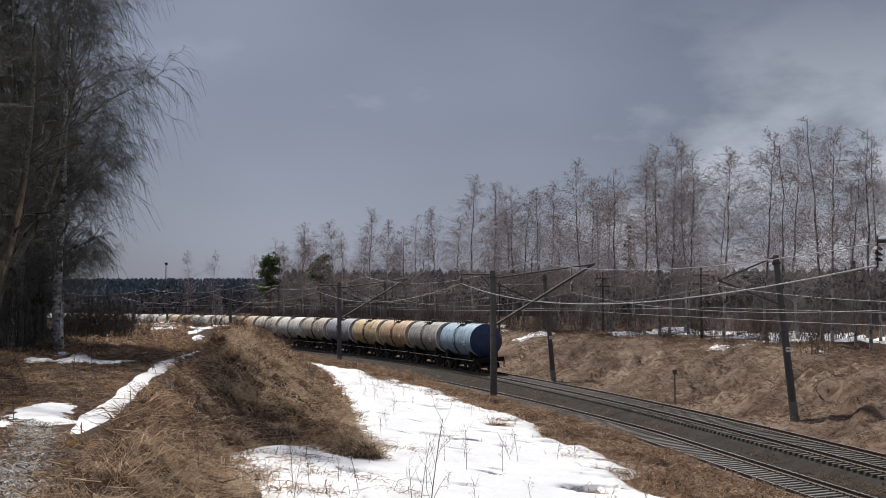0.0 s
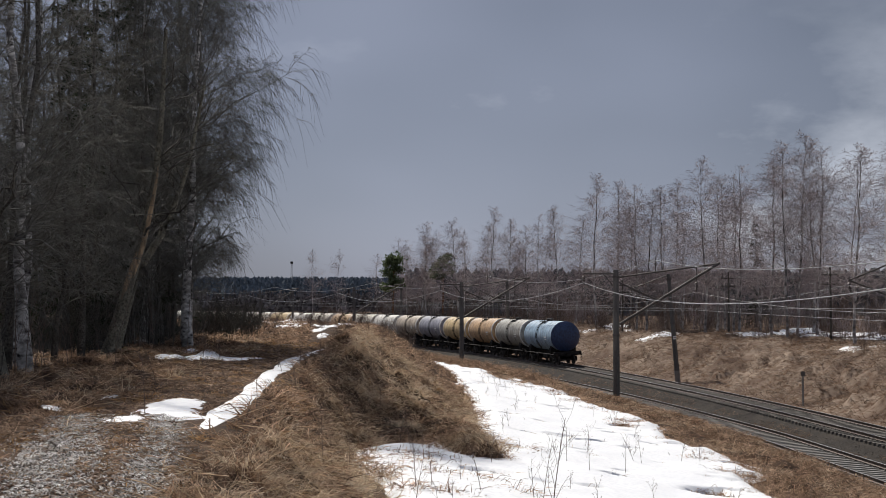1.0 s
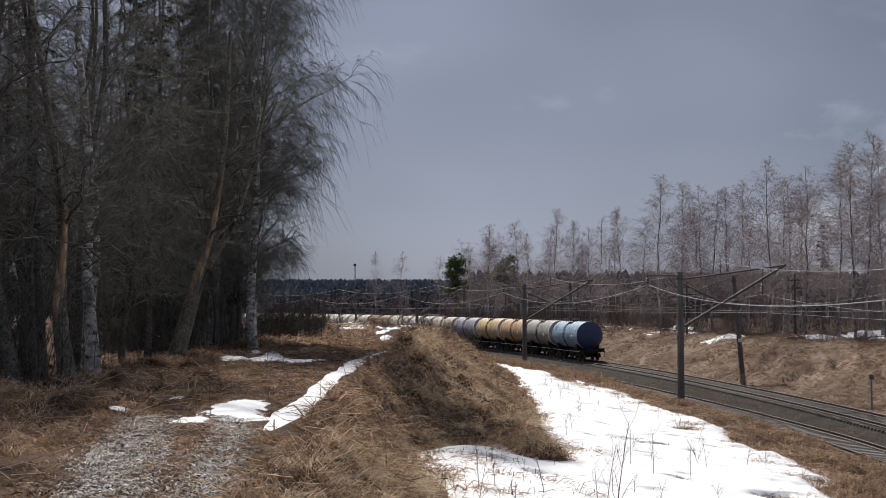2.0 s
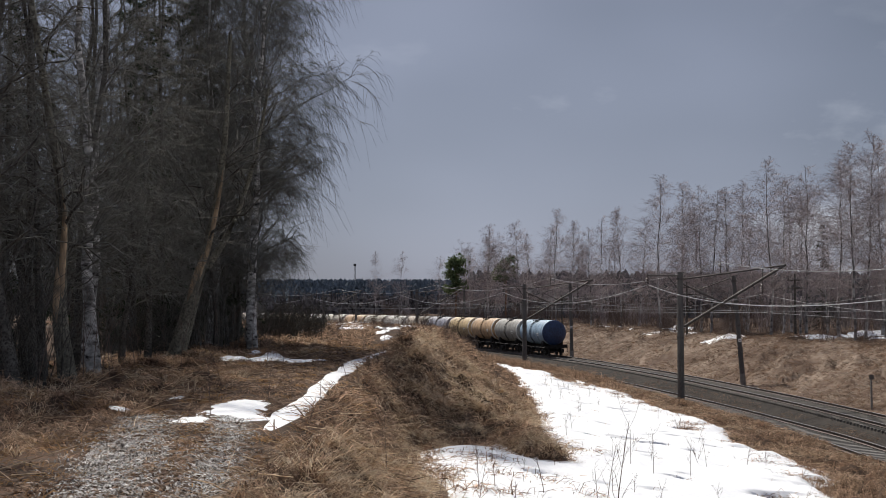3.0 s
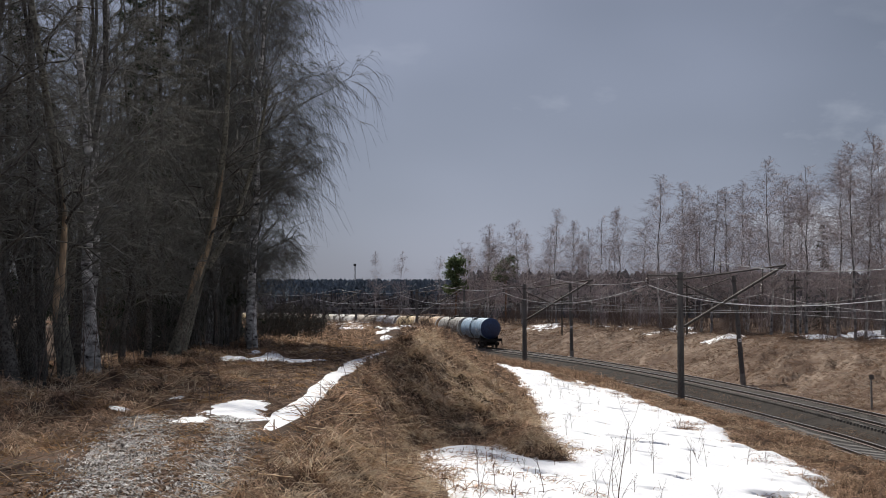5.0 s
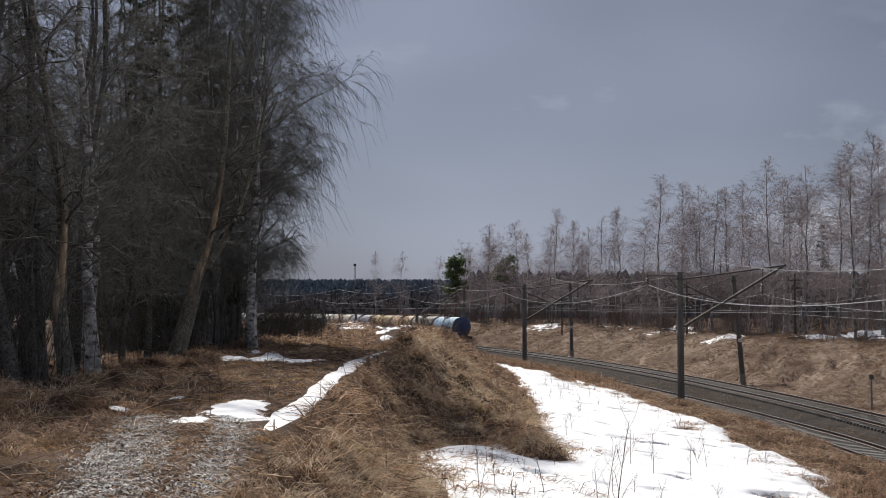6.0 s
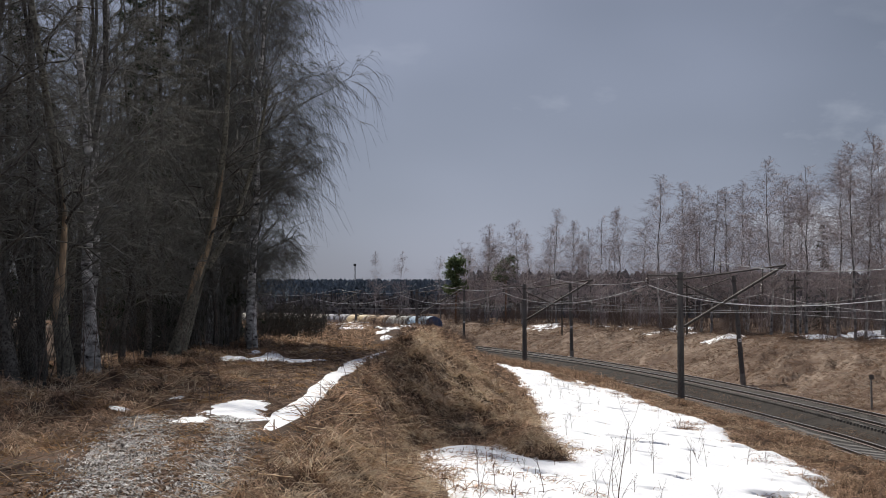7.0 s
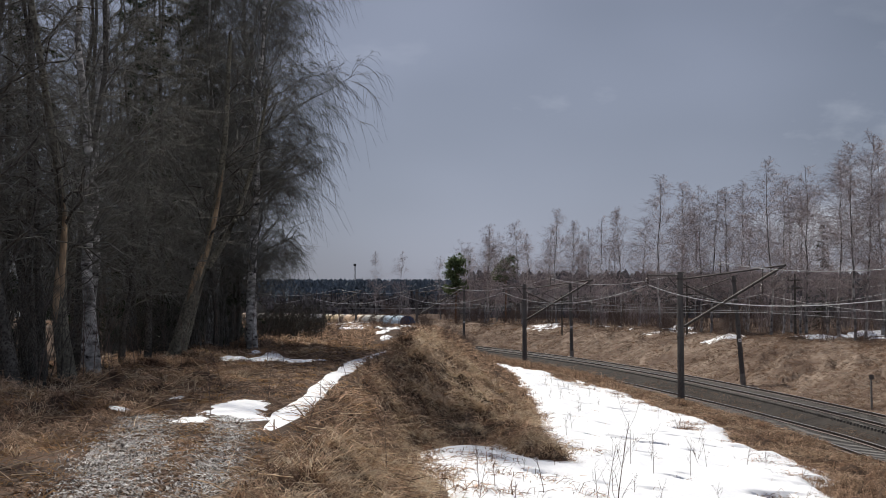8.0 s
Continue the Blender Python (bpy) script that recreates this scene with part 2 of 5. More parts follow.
def rod(bm, a, b, r, sides=6, r2=None):
    a, b = Vector(a), Vector(b)
    m = Matrix.Translation((a + b) / 2) @ (b - a).to_track_quat("Z", "Y").to_matrix().to_4x4()
    bmesh.ops.create_cone(bm, cap_ends=True, segments=sides, radius1=r, radius2=r if r2 is None else r2, depth=(b - a).length, matrix=m)


def thing(name, label, category, m=None, group="", kind=""):
    ob = new(name)
    ob.empty_display_size = 0.3
    if m is not None:
        ob.matrix_world = m
    return tagged(ob, label, category, group, kind)


# ---------------------------------------------------------------- lie of the land
def sstep(a, b, x):
    t = np.clip((x - a) / (b - a), 0, 1)
    return t * t * (3 - 2 * t)


def vnoise(x, y, seed=0):
    """Smooth value noise in 0..1."""
    xi, yi = np.floor(x).astype(np.int64), np.floor(y).astype(np.int64)
    fx, fy = x - xi, y - yi
    fx, fy = fx * fx * (3 - 2 * fx), fy * fy * (3 - 2 * fy)

    def h(i, j):
        n = (i * 374761393 + j * 668265263 + seed * 974711) & 0x7FFFFFFF
        n = ((n ^ (n >> 13)) * 1274126177) & 0x7FFFFFFF
        return ((n ^ (n >> 16)) & 0xFFFF) / 65535.0
    return (h(xi, yi) * (1 - fx) + h(xi + 1, yi) * fx) * (1 - fy) + (h(xi, yi + 1) * (1 - fx) + h(xi + 1, yi + 1) * fx) * fy


def fbm(x, y, seed=0, octaves=3):
    return sum(vnoise(x * 2 ** o, y * 2 ** o, seed + o) * 0.5 ** o for o in range(octaves)) / sum(0.5 ** o for o in range(octaves))


def cell_value(i, j, seed):
    n = (i * 374761393 + j * 668265263 + seed * 974711) & 0x7FFFFFFF
    n = ((n ^ (n >> 13)) * 1274126177) & 0x7FFFFFFF
    return ((n ^ (n >> 16)) & 0xFFFF) / 65535.0


def hummock_cell(ci, cj, size, seed):
    """Centre, radius and height (0..1) of the grass hummock in a cell."""
    cx = (ci + 0.15 + 0.7 * cell_value(ci, cj, seed)) * size
    cy = (cj + 0.15 + 0.7 * cell_value(ci, cj, seed + 1)) * size
    return cx, cy, size * (0.3 + 0.28 * cell_value(ci, cj, seed + 2)), cell_value(ci, cj, seed + 3) ** 1.3


def hummocks(x, y, size, seed):
    """Rounded tussocks scattered one to a cell."""
    ci, cj = np.floor(x / size).astype(np.int64), np.floor(y / size).astype(np.int64)
    z = np.zeros(np.shape(x))
    for a in (-1, 0, 1):
        for b in (-1, 0, 1):
            cx, cy, r, h = hummock_cell(ci + a, cj + b, size, seed)
            z = np.maximum(z, h * np.exp(-1.6 * (((x - cx) ** 2 + (y - cy) ** 2) / r ** 2) ** 1.4))
    return z


R_FAR, X_FAR, Y_TAN = 512.0, 23.6, 60.0


def far_x(y):
    """Centre line of the far track: straight, then a left-hand curve."""
    d = np.clip(y - Y_TAN, 0, 400)
    x = X_FAR - R_FAR + np.sqrt(R_FAR ** 2 - d ** 2)
    return x - np.maximum(y - Y_TAN - 400, 0) * 1.25


def grade(y):
    return 0.0022 * np.clip(y - 100, 0, 400)


def near_x(y):
    return far_x(y) - 4.5 - np.clip((y - 65) * 0.04, 0, 2.7)


NEAR_Z = -0.40


def foot_x(y):
    """Foot of the overgrown spoil mound, where the snow starts."""
    return np.interp(y, [0, 9, 14, 18, 24, 28, 31, 34, 37, 40, 43, 60, 102, 130, 150, 180, 600],
                     [9.0, 2.6, 1.2, 0.75, 0.3, -0.2, -0.8, -0.7, 0.5, 1.9, 3.0, 3.8, 5.0, 4.4, 1.0, -7.5, -330])


def spur(x, y):
    """Metres to the spine of the low overgrown spur that runs out of the mound into the snow."""
    ax, ay, bx, by = 1.7, 41.5, 2.85, 35.2
    t = np.clip(((x - ax) * (bx - ax) + (y - ay) * (by - ay)) / ((bx - ax) ** 2 + (by - ay) ** 2), 0, 1)
    return np.hypot(x - ax - t * (bx - ax), y - ay - t * (by - ay)) + 0.35 * t


def land(x, y, rough=True):
    x, y = np.asarray(x, float), np.asarray(y, float)
    fx, nx = far_x(y), near_x(y)
    cosn = np.sqrt(1 - (np.clip(y - Y_TAN, 0, 400) / R_FAR) ** 2)
    w, v = (nx - x) * cosn, (x - fx) * cosn
    g = grade(y)
    fo = foot_x(y)
    # bench between track and mound
    wf = np.maximum((nx - fo) * cosn, 6)
    bench = np.interp(w, [0, 1.7, 2.3, 3.2, 8.0, 12, 16, 20], [-0.62, -0.62, -0.55, 0.2, 0.6, 1.1, 1.8, 2.3])
    bf = np.interp(wf, [0, 3.0, 8.0, 12, 16, 20], [-0.62, 0.2, 0.6, 1.1, 1.8, 2.3])
    up = np.clip(fo - x, 0, 60)
    ridge_top = 4.2 + 0.25 * sstep(36, 52, y) * sstep(95, 62, y)
    path = np.interp(y, [0, 60, 110, 160, 260, 400], [4.3, 4.3, 4.25, 3.95, 3.6, 3.2])
    slope_w = np.interp(y, [0, 18, 24, 28, 31, 34, 37, 40, 43, 60, 102, 140, 200], [2.6, 2.8, 2.7, 2.1, 1.4, 1.4, 2.6, 3.8, 4.3, 4.4, 5.0, 6.0, 8.0])
    s = sstep(0, 1, up / slope_w * 0.92 + 0.04)
    mound = bf + (ridge_top - bf) * s
    back = sstep(slope_w, slope_w + 1.5, up)
    left = np.where(up > 0, mound * (1 - back) + path * back, bench)
    # hollow in front of the main mound, and the mound's own hump
    left = left - 0.42 * sstep(-2.25, -1.1, x) * sstep(14, 21, y) * sstep(47, 27, y) * (up > 0) * np.minimum(1, up / 1.0)
    left = left + 0.15 * sstep(-1.6, -0.8, x) * sstep(36, 44, y) * sstep(70, 50, y) * sstep(2.0, 4.0, up)
    left = left + 0.6 * np.exp(-(spur(x, y) / 0.75) ** 2)
    # forest floor falls a little away from the path
    left = left - 0.25 * sstep(8.0, 14.0, -x) * (y < 120)
    mid_t = np.clip((x - nx) / np.maximum(fx - nx, 0.1), 0, 1)
    mid = -0.62 + mid_t * 0.37 - 0.28 * np.sin(np.pi * np.clip((mid_t - 0.30) / 0.4, 0, 1))
    right = np.interp(v, [0, 1.8, 3.2, 4.2, 5.5, 9.0, 12.5, 16, 60], [-0.25, -0.25, -0.75, -0.5, 0.1, 1.7, 2.6, 2.8, 3.0])
    z = np.where(x < nx, left, np.where(x < fx, mid, right)) + g * (x > nx - 8)
    # distant wooded rise
    z = z + 15 * sstep(600, 1250, y)
    if rough:
        wild = np.where((w < 2.6) & (v < 3.4), 0.05, 1.0)
        snowy = np.where((x > fo) & (w > 7), 0.35, 1.0)
        lane = sstep(-5.6, -4.8, x) * sstep(-1.5, -2.1, x) * (y < 60)
        mo = sstep(-1.6, -0.6, x) * sstep(23, 26, y) * sstep(95, 70, y) * sstep(0.2, 0.9, up)
        z = z + mo * (0.36 * (fbm(x * 0.75, y * 0.55, 87, 3) - 0.5) + 0.2 * np.clip(fbm(x * 1.7, y * 1.3, 89, 2) - 0.42, 0, 1))
        amp = wild * snowy * (1 - lane)
        z = z + amp * (0.34 * (fbm(x * 0.45, y * 0.32, 3) - 0.5) + 0.26 * (fbm(x * 1.5, y * 1.1, 7, 2) - 0.5))
        z = z + np.where((v > 4.5) & (v < 40), 1.0, 0.0) * sstep(4.5, 7, v) * ((1.3 + 0.8 * sstep(110, 85, y) * sstep(13, 10, v)) * (fbm(x * 0.2, y * 0.2, 11) - 0.5) + 0.45 * (fbm(x * 0.9, y * 0.8, 13, 2) - 0.5))
        near = sstep(50, 30, y) * (1 - lane) * np.where(x < fo, 1.0, 0.0)
        z = z + near * 0.16 * (fbm(x * 2.6, y * 2.2, 19, 2) - 0.5) + sstep(62, 40, y) * sstep(-1.9, -1.2, x) * np.where(x < fo, 1.0, 0.0) * 0.5 * (fbm(x * 1.25, y * 0.85, 29, 2) - 0.5)
        lobes = sstep(0.1, 1.2, up) * sstep(7, 4.5, up) * (1 - lane)
        z = z + lobes * 0.4 * (fbm(x * 0.8, y * 0.5, 17, 2) - 0.5)
        turf = sstep(8.5, 11, y) * sstep(90, 60, y) * np.maximum(sstep(0.0, 0.35, up), 0.7 * sstep(1.0, 0.6, spur(x, y))) * (1 - lane)
        z = z + turf * np.where(x > -2.2, 0.3, 0.22) * (hummocks(x, y, 0.95, 211) - 0.2) + turf * sstep(-2.4, -1.6, x) * 0.2 * hummocks(x, y, 0.45, 223)
        verge = sstep(3.4, 5.2, w) * np.where(x > fo, 1.0, 0.0) * sstep(150, 110, y)
        z = z + verge * sstep(9.0, 7.0, w) * (0.24 * hummocks(x, y, 1.5, 231) + 0.1 * hummocks(x, y, 0.6, 237))
        bank = sstep(4.4, 5.6, v) * sstep(12.5, 9.5, v) * sstep(260, 200, y)
        z = z + bank * (0.75 * hummocks(x, y, 2.6, 241) + 0.4 * hummocks(x, y, 1.15, 251) - 0.35)
    return z


def land1(x, y):
    return float(land(np.array([x]), np.array([y]))[0])


def spaced(*runs):
    out = [np.arange(a, b, st) for a, b, st in runs]
    return np.concatenate(out)


def build_ground():
    xs = spaced((-900, -200, 70), (-200, -60, 14), (-60, -13, 1.6), (-13, 5, 0.17), (5, 34, 0.36), (34, 46, 0.6), (46, 70, 1.5), (70, 200, 9), (200, 901, 70))
    ys = spaced((-60, 6, 6), (6, 9, 0.5), (9, 48, 0.19), (48, 70, 0.4), (70, 120, 0.7), (120, 220, 1.7), (220, 460, 5), (460, 1300, 40), (1300, 4000, 270))
    X, Y = np.meshgrid(xs, ys)
    Z = land(X, Y)
    nx, ny = len(xs), len(ys)
    i = np.arange(ny - 1)[:, None] * nx + np.arange(nx - 1)[None, :]
    Q = np.stack([i, i + 1, i + nx + 1, i + nx], -1).reshape(-1, 4)
    me = sheet("ground", np.stack([X, Y, Z], -1), Q, smooth=True)
    me.materials.append(M_SOIL)
    me.materials.append(M_BALLAST)
    me.materials.append(M_BANK)
    cx = (X[:-1, :-1] + X[1:, 1:]) / 2
    cy = (Y[:-1, :-1] + Y[1:, 1:]) / 2
    cosn = np.sqrt(1 - (np.clip(cy - Y_TAN, 0, 400) / R_FAR) ** 2)
    w, v = (near_x(cy) - cx) * cosn, (cx - far_x(cy)) * cosn
    jag = 0.5 * (fbm(cx * 0.7, cy * 0.7, 31) - 0.5)
    bal = ((w < 2.5 + jag) & (v < 3.0 + jag)).ravel().astype(np.int32)
    me.polygons.foreach_set("material_index", np.where((v.ravel() > 3.0) & (v.ravel() < 15) & (bal == 0), 2, bal).astype(np.int32))
    tagged(put("ground", me, None), "brown thawing earth with a railway cutting and path", "ground", kind="structure")


build_ground()


def snow_sheet(name, label, x0, x1, y0, y1, step, cover, deep=0.16, material=None, soft=0.3):
    """A snow field over the land; cover(x, y) > 0 where snow lies, in metres from its edge."""
    xs, ys = np.arange(x0, x1 + step, step), np.arange(y0, y1 + step, step)
    X, Y = np.meshgrid(xs, ys)
    c = cover(X, Y)
    base = land(X, Y)
    lift = np.clip(c * soft, -0.3, deep) + np.where(c > 0, deep * 0.35 * (fbm(X * 0.9, Y * 0.6, 23, 4) - 0.5), 0)
    V = np.stack([X, Y, base + lift], -1).reshape(-1, 3)
    nx, ny = len(xs), len(ys)
    i = np.arange(ny - 1)[:, None] * nx + np.arange(nx - 1)[None, :]
    keep = (np.maximum.reduce([c[:-1, :-1], c[1:, :-1], c[:-1, 1:], c[1:, 1:]]) > -0.25)
    Q = np.stack([i, i + 1, i + nx + 1, i + nx], -1)[keep]
    used = np.unique(Q)
    remap = np.zeros(len(V), np.int64)
    remap[used] = np.arange(len(used))
    ob = put(name, sheet(name, V[used], remap[Q], smooth=True), material or M_SNOW)
    return tagged(ob, label, "snow", kind="stuff")


def main_snow(x, y):
    w = near_x(y) - x
    n = 2.4 * (fbm(x * 0.5, y * 0.28, 41, 4) - 0.5)
    gaps = 1.6 - 55.0 * np.clip(fbm(x * 0.8, y * 1.3, 51, 3) - 0.715, 0, 1)
    edge = np.minimum.reduce([w - 7.0 - 0.9 * sstep(45, 32, y) + n, x - foot_x(y) - 0.25 + 0.35 * n, (126 - y) * 0.5 + n, gaps, spur(x, y) - 0.8 + 0.3 * n])
    return edge


def strip_x(y):
    return np.interp(y, [17, 20, 24, 28, 33, 41, 49, 56], [-2.5, -2.5, -2.55, -2.64, -2.71, -2.69, -2.2, -1.8])


# small patches on the path: x, y, half width, half length
PATH_SNOW = [(-3.4, 22.4, 0.46, 1.9), (-3.05, 20.6, 0.4, 0.8), (-3.72, 19.8, 0.3, 0.6), (-5.6, 42.0, 1.5, 1.2), (-4.7, 41.0, 0.8, 0.8), (-6.3, 46.5, 0.6, 1.2), (-4.9, 24.6, 0.12, 0.5),
             (-5.1, 21.2, 0.2, 0.25), (-4.2, 91, 0.5, 4), (-4.5, 112, 0.9, 7), (-3.2, 74, 0.3, 3), (-3.3, 127, 0.9, 7), (-7.4, 104, 1.1, 5)]


def build_snow():
    snow_sheet("snow_field", "bright white old snow bank beside the overgrown mound", -3, 14, 14, 128, 0.22, main_snow, 0.22)

    def strip(x, y):
        c = strip_x(y)
        half = np.interp(y, [17.5, 19, 22, 27, 33, 41, 49, 54], [0.0, 0.1, 0.25, 0.17, 0.21, 0.27, 0.22, 0.0])
        return (half - np.abs(x - c)) + 0.22 * (fbm(x * 1.6, y * 0.3, 61, 3) - 0.5) + 0.1 * (fbm(x * 4.5, y * 0.8, 63, 2) - 0.5) - 4.0 * np.clip(19 - y, 0, 9) - np.clip(y - 53, 0, 9)
    snow_sheet("snow_strip", "melting strip of snow along the trodden path", -4.2, -1, 17, 56, 0.08, strip, 0.035, soft=0.16)

    patches = [p + (0,) for p in PATH_SNOW] + [(-13.5, 150, 4.5, 7, 0), (-10, 116, 1.6, 3, 0),
               (-9.8, 92, 1.4, 2.5, 0), (-11, 62, 1.2, 3, 0), (-16, 165, 6, 6, 0), (-8.6, 130, 1.5, 5, 0),
               (29.6, 142, 1.9, 1.5, 0), (26.2, 167, 1.1, 1.3, 0.0), (29.5, 158, 1.0, 1.6, 0), (31.4, 172, 2.6, 6, 0), (38.0, 132, 2.4, 2.6, 0),
               (44, 128, 5.5, 5, 0), (46.0, 107, 3.6, 2.8, 0), (51.5, 105, 5.0, 3.4, 0), (42.0, 113, 2.6, 2.4, 0), (40.5, 101, 2.2, 1.2, 0), (44.5, 98, 2.4, 1.2, 0), (33.5, 143, 1.6, 2.4, 0),
               (25.2, 180, 0.5, 1.2, 0), (16.5, 210, 2.6, 5, 0), (52, 120, 5, 6, 0), (38, 86, 0.25, 0.7, 0), (34.8, 96, 0.5, 1.2, 0),
               (24.6, 196, 1.9, 1.8, 0), (57, 96, 5, 4, 0), (45, 136, 5, 9, 0), (50.5, 124, 4, 9, 0), (48.7, 106, 6, 8, 0), (54, 98, 5, 8, 0), (35.4, 98, 2.6, 0.8, 0)]
    for k, (cx, cy, rx, ry, rot) in enumerate(patches):
        def cover(x, y, cx=cx, cy=cy, rx=rx, ry=ry):
            q = np.sqrt(((x - cx) / rx) ** 2 + ((y - cy) / ry) ** 2)
            return (1 - q + 1.3 * (fbm(x * 1.6 / rx ** 0.5, y * 2.2 / ry ** 0.5, 71 + k, 4) - 0.5)) * rx
        st = max(0.06, rx / 14)
        snow_sheet("snow_patch", "small ragged patch of leftover snow on brown ground", cx - rx * 1.5, cx + rx * 1.5, cy - ry * 1.5, cy + ry * 1.5, st, cover, 0.07 if cx > 20 or cy > 60 else 0.03, soft=0.3 if cy > 60 else 0.13)


build_snow()


# ---------------------------------------------------------------- railway
CANT = 0.11


def track_line(which, y):
    x = far_x(y) if which == "far" else near_x(y)
    z = grade(y) + (0.0 if which == "far" else NEAR_Z)
    return x, z


def rail_mesh(which, side, y0, y1):
    ys = np.arange(y0, y1, 2.0)
    x, z = track_line(which, ys)
    dx = np.gradient(x, ys)
    nrm = np.stack([np.ones_like(dx), -dx], -1) / np.sqrt(1 + dx ** 2)[:, None]
    c = np.stack([x, ys], -1) + nrm * 0.795 * side
    zz = z + (CANT if side > 0 else 0.0)
    prof = [(-0.075, -0.18), (0.075, -0.18), (0.075, -0.165), (0.012, -0.14), (0.012, -0.045), (0.036, -0.035), (0.036, -0.004), (0.028, 0.0),
            (-0.028, 0.0), (-0.036, -0.004), (-0.036, -0.035), (-0.012, -0.045), (-0.012, -0.14), (-0.075, -0.165)]
    k = len(prof)
    V = np.zeros((len(ys), k, 3))
    for j, (a, b) in enumerate(prof):
        V[:, j, :2] = c + nrm * a
        V[:, j, 2] = zz + b
    i = np.arange(len(ys) - 1)[:, None] * k
    j = np.arange(k)[None, :]
    Q = np.stack([i + j, i + (j + 1) % k, i + k + (j + 1) % k, i + k + j], -1).reshape(-1, 4)
    me = sheet("rail", V.reshape(-1, 3), Q)
    me.materials.append(M_RAIL)
    me.materials.append(M_RAILTOP)
    me.polygons.foreach_set("material_index", np.tile([1 if jj in (6, 7, 8) else 0 for jj in range(k)], len(ys) - 1).astype(np.int32))
    return me


def build_track(which, label, material, y0, y1, s0, s1):
    tr = tagged(new("railway_track"), label, "track", kind="structure")
    for side in (-1, 1):
        put("rail", rail_mesh(which, side, y0, y1), None, tr, "rusty steel rail with a polished head")
    bm = bmesh.new()
    box(bm, -1.35, 1.35, -0.13, 0.13, -0.22, 0.0, 0.02)
    for v in bm.verts:                      # concrete sleepers are waisted in the middle
        if abs(v.co.x) < 0.5 and v.co.z > -0.05:
            v.co.z -= 0.05
    me = bpy.data.meshes.new("sleeper")
    bm.to_mesh(me)
    bm.free()
    fm = bmesh.new()
    for sx in (-0.795, 0.795):
        for d in (-0.13, 0.13):
            box(fm, sx + d - 0.04, sx + d + 0.04, -0.06, 0.06, 0.0, 0.05, 0.01)
    fme = bpy.data.meshes.new("rail_clips")
    fm.to_mesh(fme)
    fm.free()
    for v in np.arange(s0, s1, 0.55):
        x, z = track_line(which, v)
        slope = float((track_line(which, v + 0.5)[0] - track_line(which, v - 0.5)[0]))
        s = put("sleeper", me, material, tr)
        s.matrix_basis = pose(float(x), float(v), float(z) + CANT / 2 - 0.18, 0, -math.degrees(math.atan(CANT / 1.59)), -math.degrees(math.atan(-slope)) * -1)
        if v < 90:
            put("rail_clips", fme, M_RAIL, s)
    rest_y = np.arange(s1, y1 - 20, 0.55)
    xr, zr = track_line(which, rest_y)
    P = np.stack([np.stack([xr - 1.3, rest_y, zr - 0.22], -1), np.stack([xr + 1.3, rest_y, zr - 0.22 + CANT * 1.5], -1)], 1)
    V, Q = tubes(P, np.full((len(rest_y), 2), 0.12), 4)
    put("distant_sleepers", sheet("distant_sleepers", V, Q), material, tr)["kind"] = "stuff"


build_track("near", "double rails on pale concrete sleepers in grey ballast", M_SLEEPER, 20, 190, 36, 128)
build_track("far", "curving rails on dark oily sleepers in grey ballast", M_SLEEPER_DARK, 20, 460, 44, 200)


def build_stones():
    """Loose crushed stone strewn over the ballast shoulders."""
    rng = np.random.default_rng(5)
    n = 17000
    y = 38 + 90 * rng.random(n) ** 1.5
    t = rng.random(n)
    x = near_x(y) - 2.7 + t * (far_x(y) - near_x(y) + 5.4)
    x += rng.normal(0, 0.15, n)
    z = land(x, y) + 0.01
    r = rng.uniform(0.015, 0.04, n)
    base = np.array([[1, 0, 0], [0, 1, 0], [-1, 0, 0], [0, -1, 0], [0.1, 0.1, 0.8]])
    jit = 1 + 0.35 * rng.normal(size=(n, 5, 1))
    V = (base[None] * jit * r[:, None, None] + np.stack([x, y, z], -1)[:, None, :]).reshape(-1, 3)
    o = (np.arange(n) * 5)[:, None, None]
    T = (np.array([[0, 1, 4], [1, 2, 4], [2, 3, 4], [3, 0, 4]])[None] + o).reshape(-1, 3)
    tagged(put("ballast_stones", sheet("ballast_stones", V, None, T), M_STONE), "loose grey crushed stone of the track bed", "gravel", kind="stuff")


build_stones()

# ---- tank wagons: local y runs along the wagon, z = 0 at the rail top
SHELL_R, SHELL_Z, SHELL_L = 1.5, 2.82, 10.3


def shell_profile():
    h = SHELL_L / 2
    return [(-h - 0.48, 0.0), (-h - 0.46, 0.45), (-h - 0.36, 0.95), (-h - 0.2, 1.28), (-h - 0.06, 1.44), (-h, SHELL_R)]


def lathe(profile, segs=40):
    """Ring surface about the y axis from (y, radius) pairs."""
    prof = np.array(profile)
    a = np.arange(segs) * 2 * np.pi / segs
    V = np.stack([prof[:, 1:2] * np.sin(a), np.repeat(prof[:, :1], segs, 1), prof[:, 1:2] * np.cos(a)], -1).reshape(-1, 3)
    i = np.arange(len(prof) - 1)[:, None] * segs
    j = np.arange(segs)[None]
    jn = (j + 1) % segs
    Q = np.stack([i + j, i + jn, i + segs + jn, i + segs + j], -1).reshape(-1, 4)
    return V, Q


def lifted(VQ, z=SHELL_Z):
    V, Q = VQ
    return V + np.array([0, 0, z]), Q


ME = {}


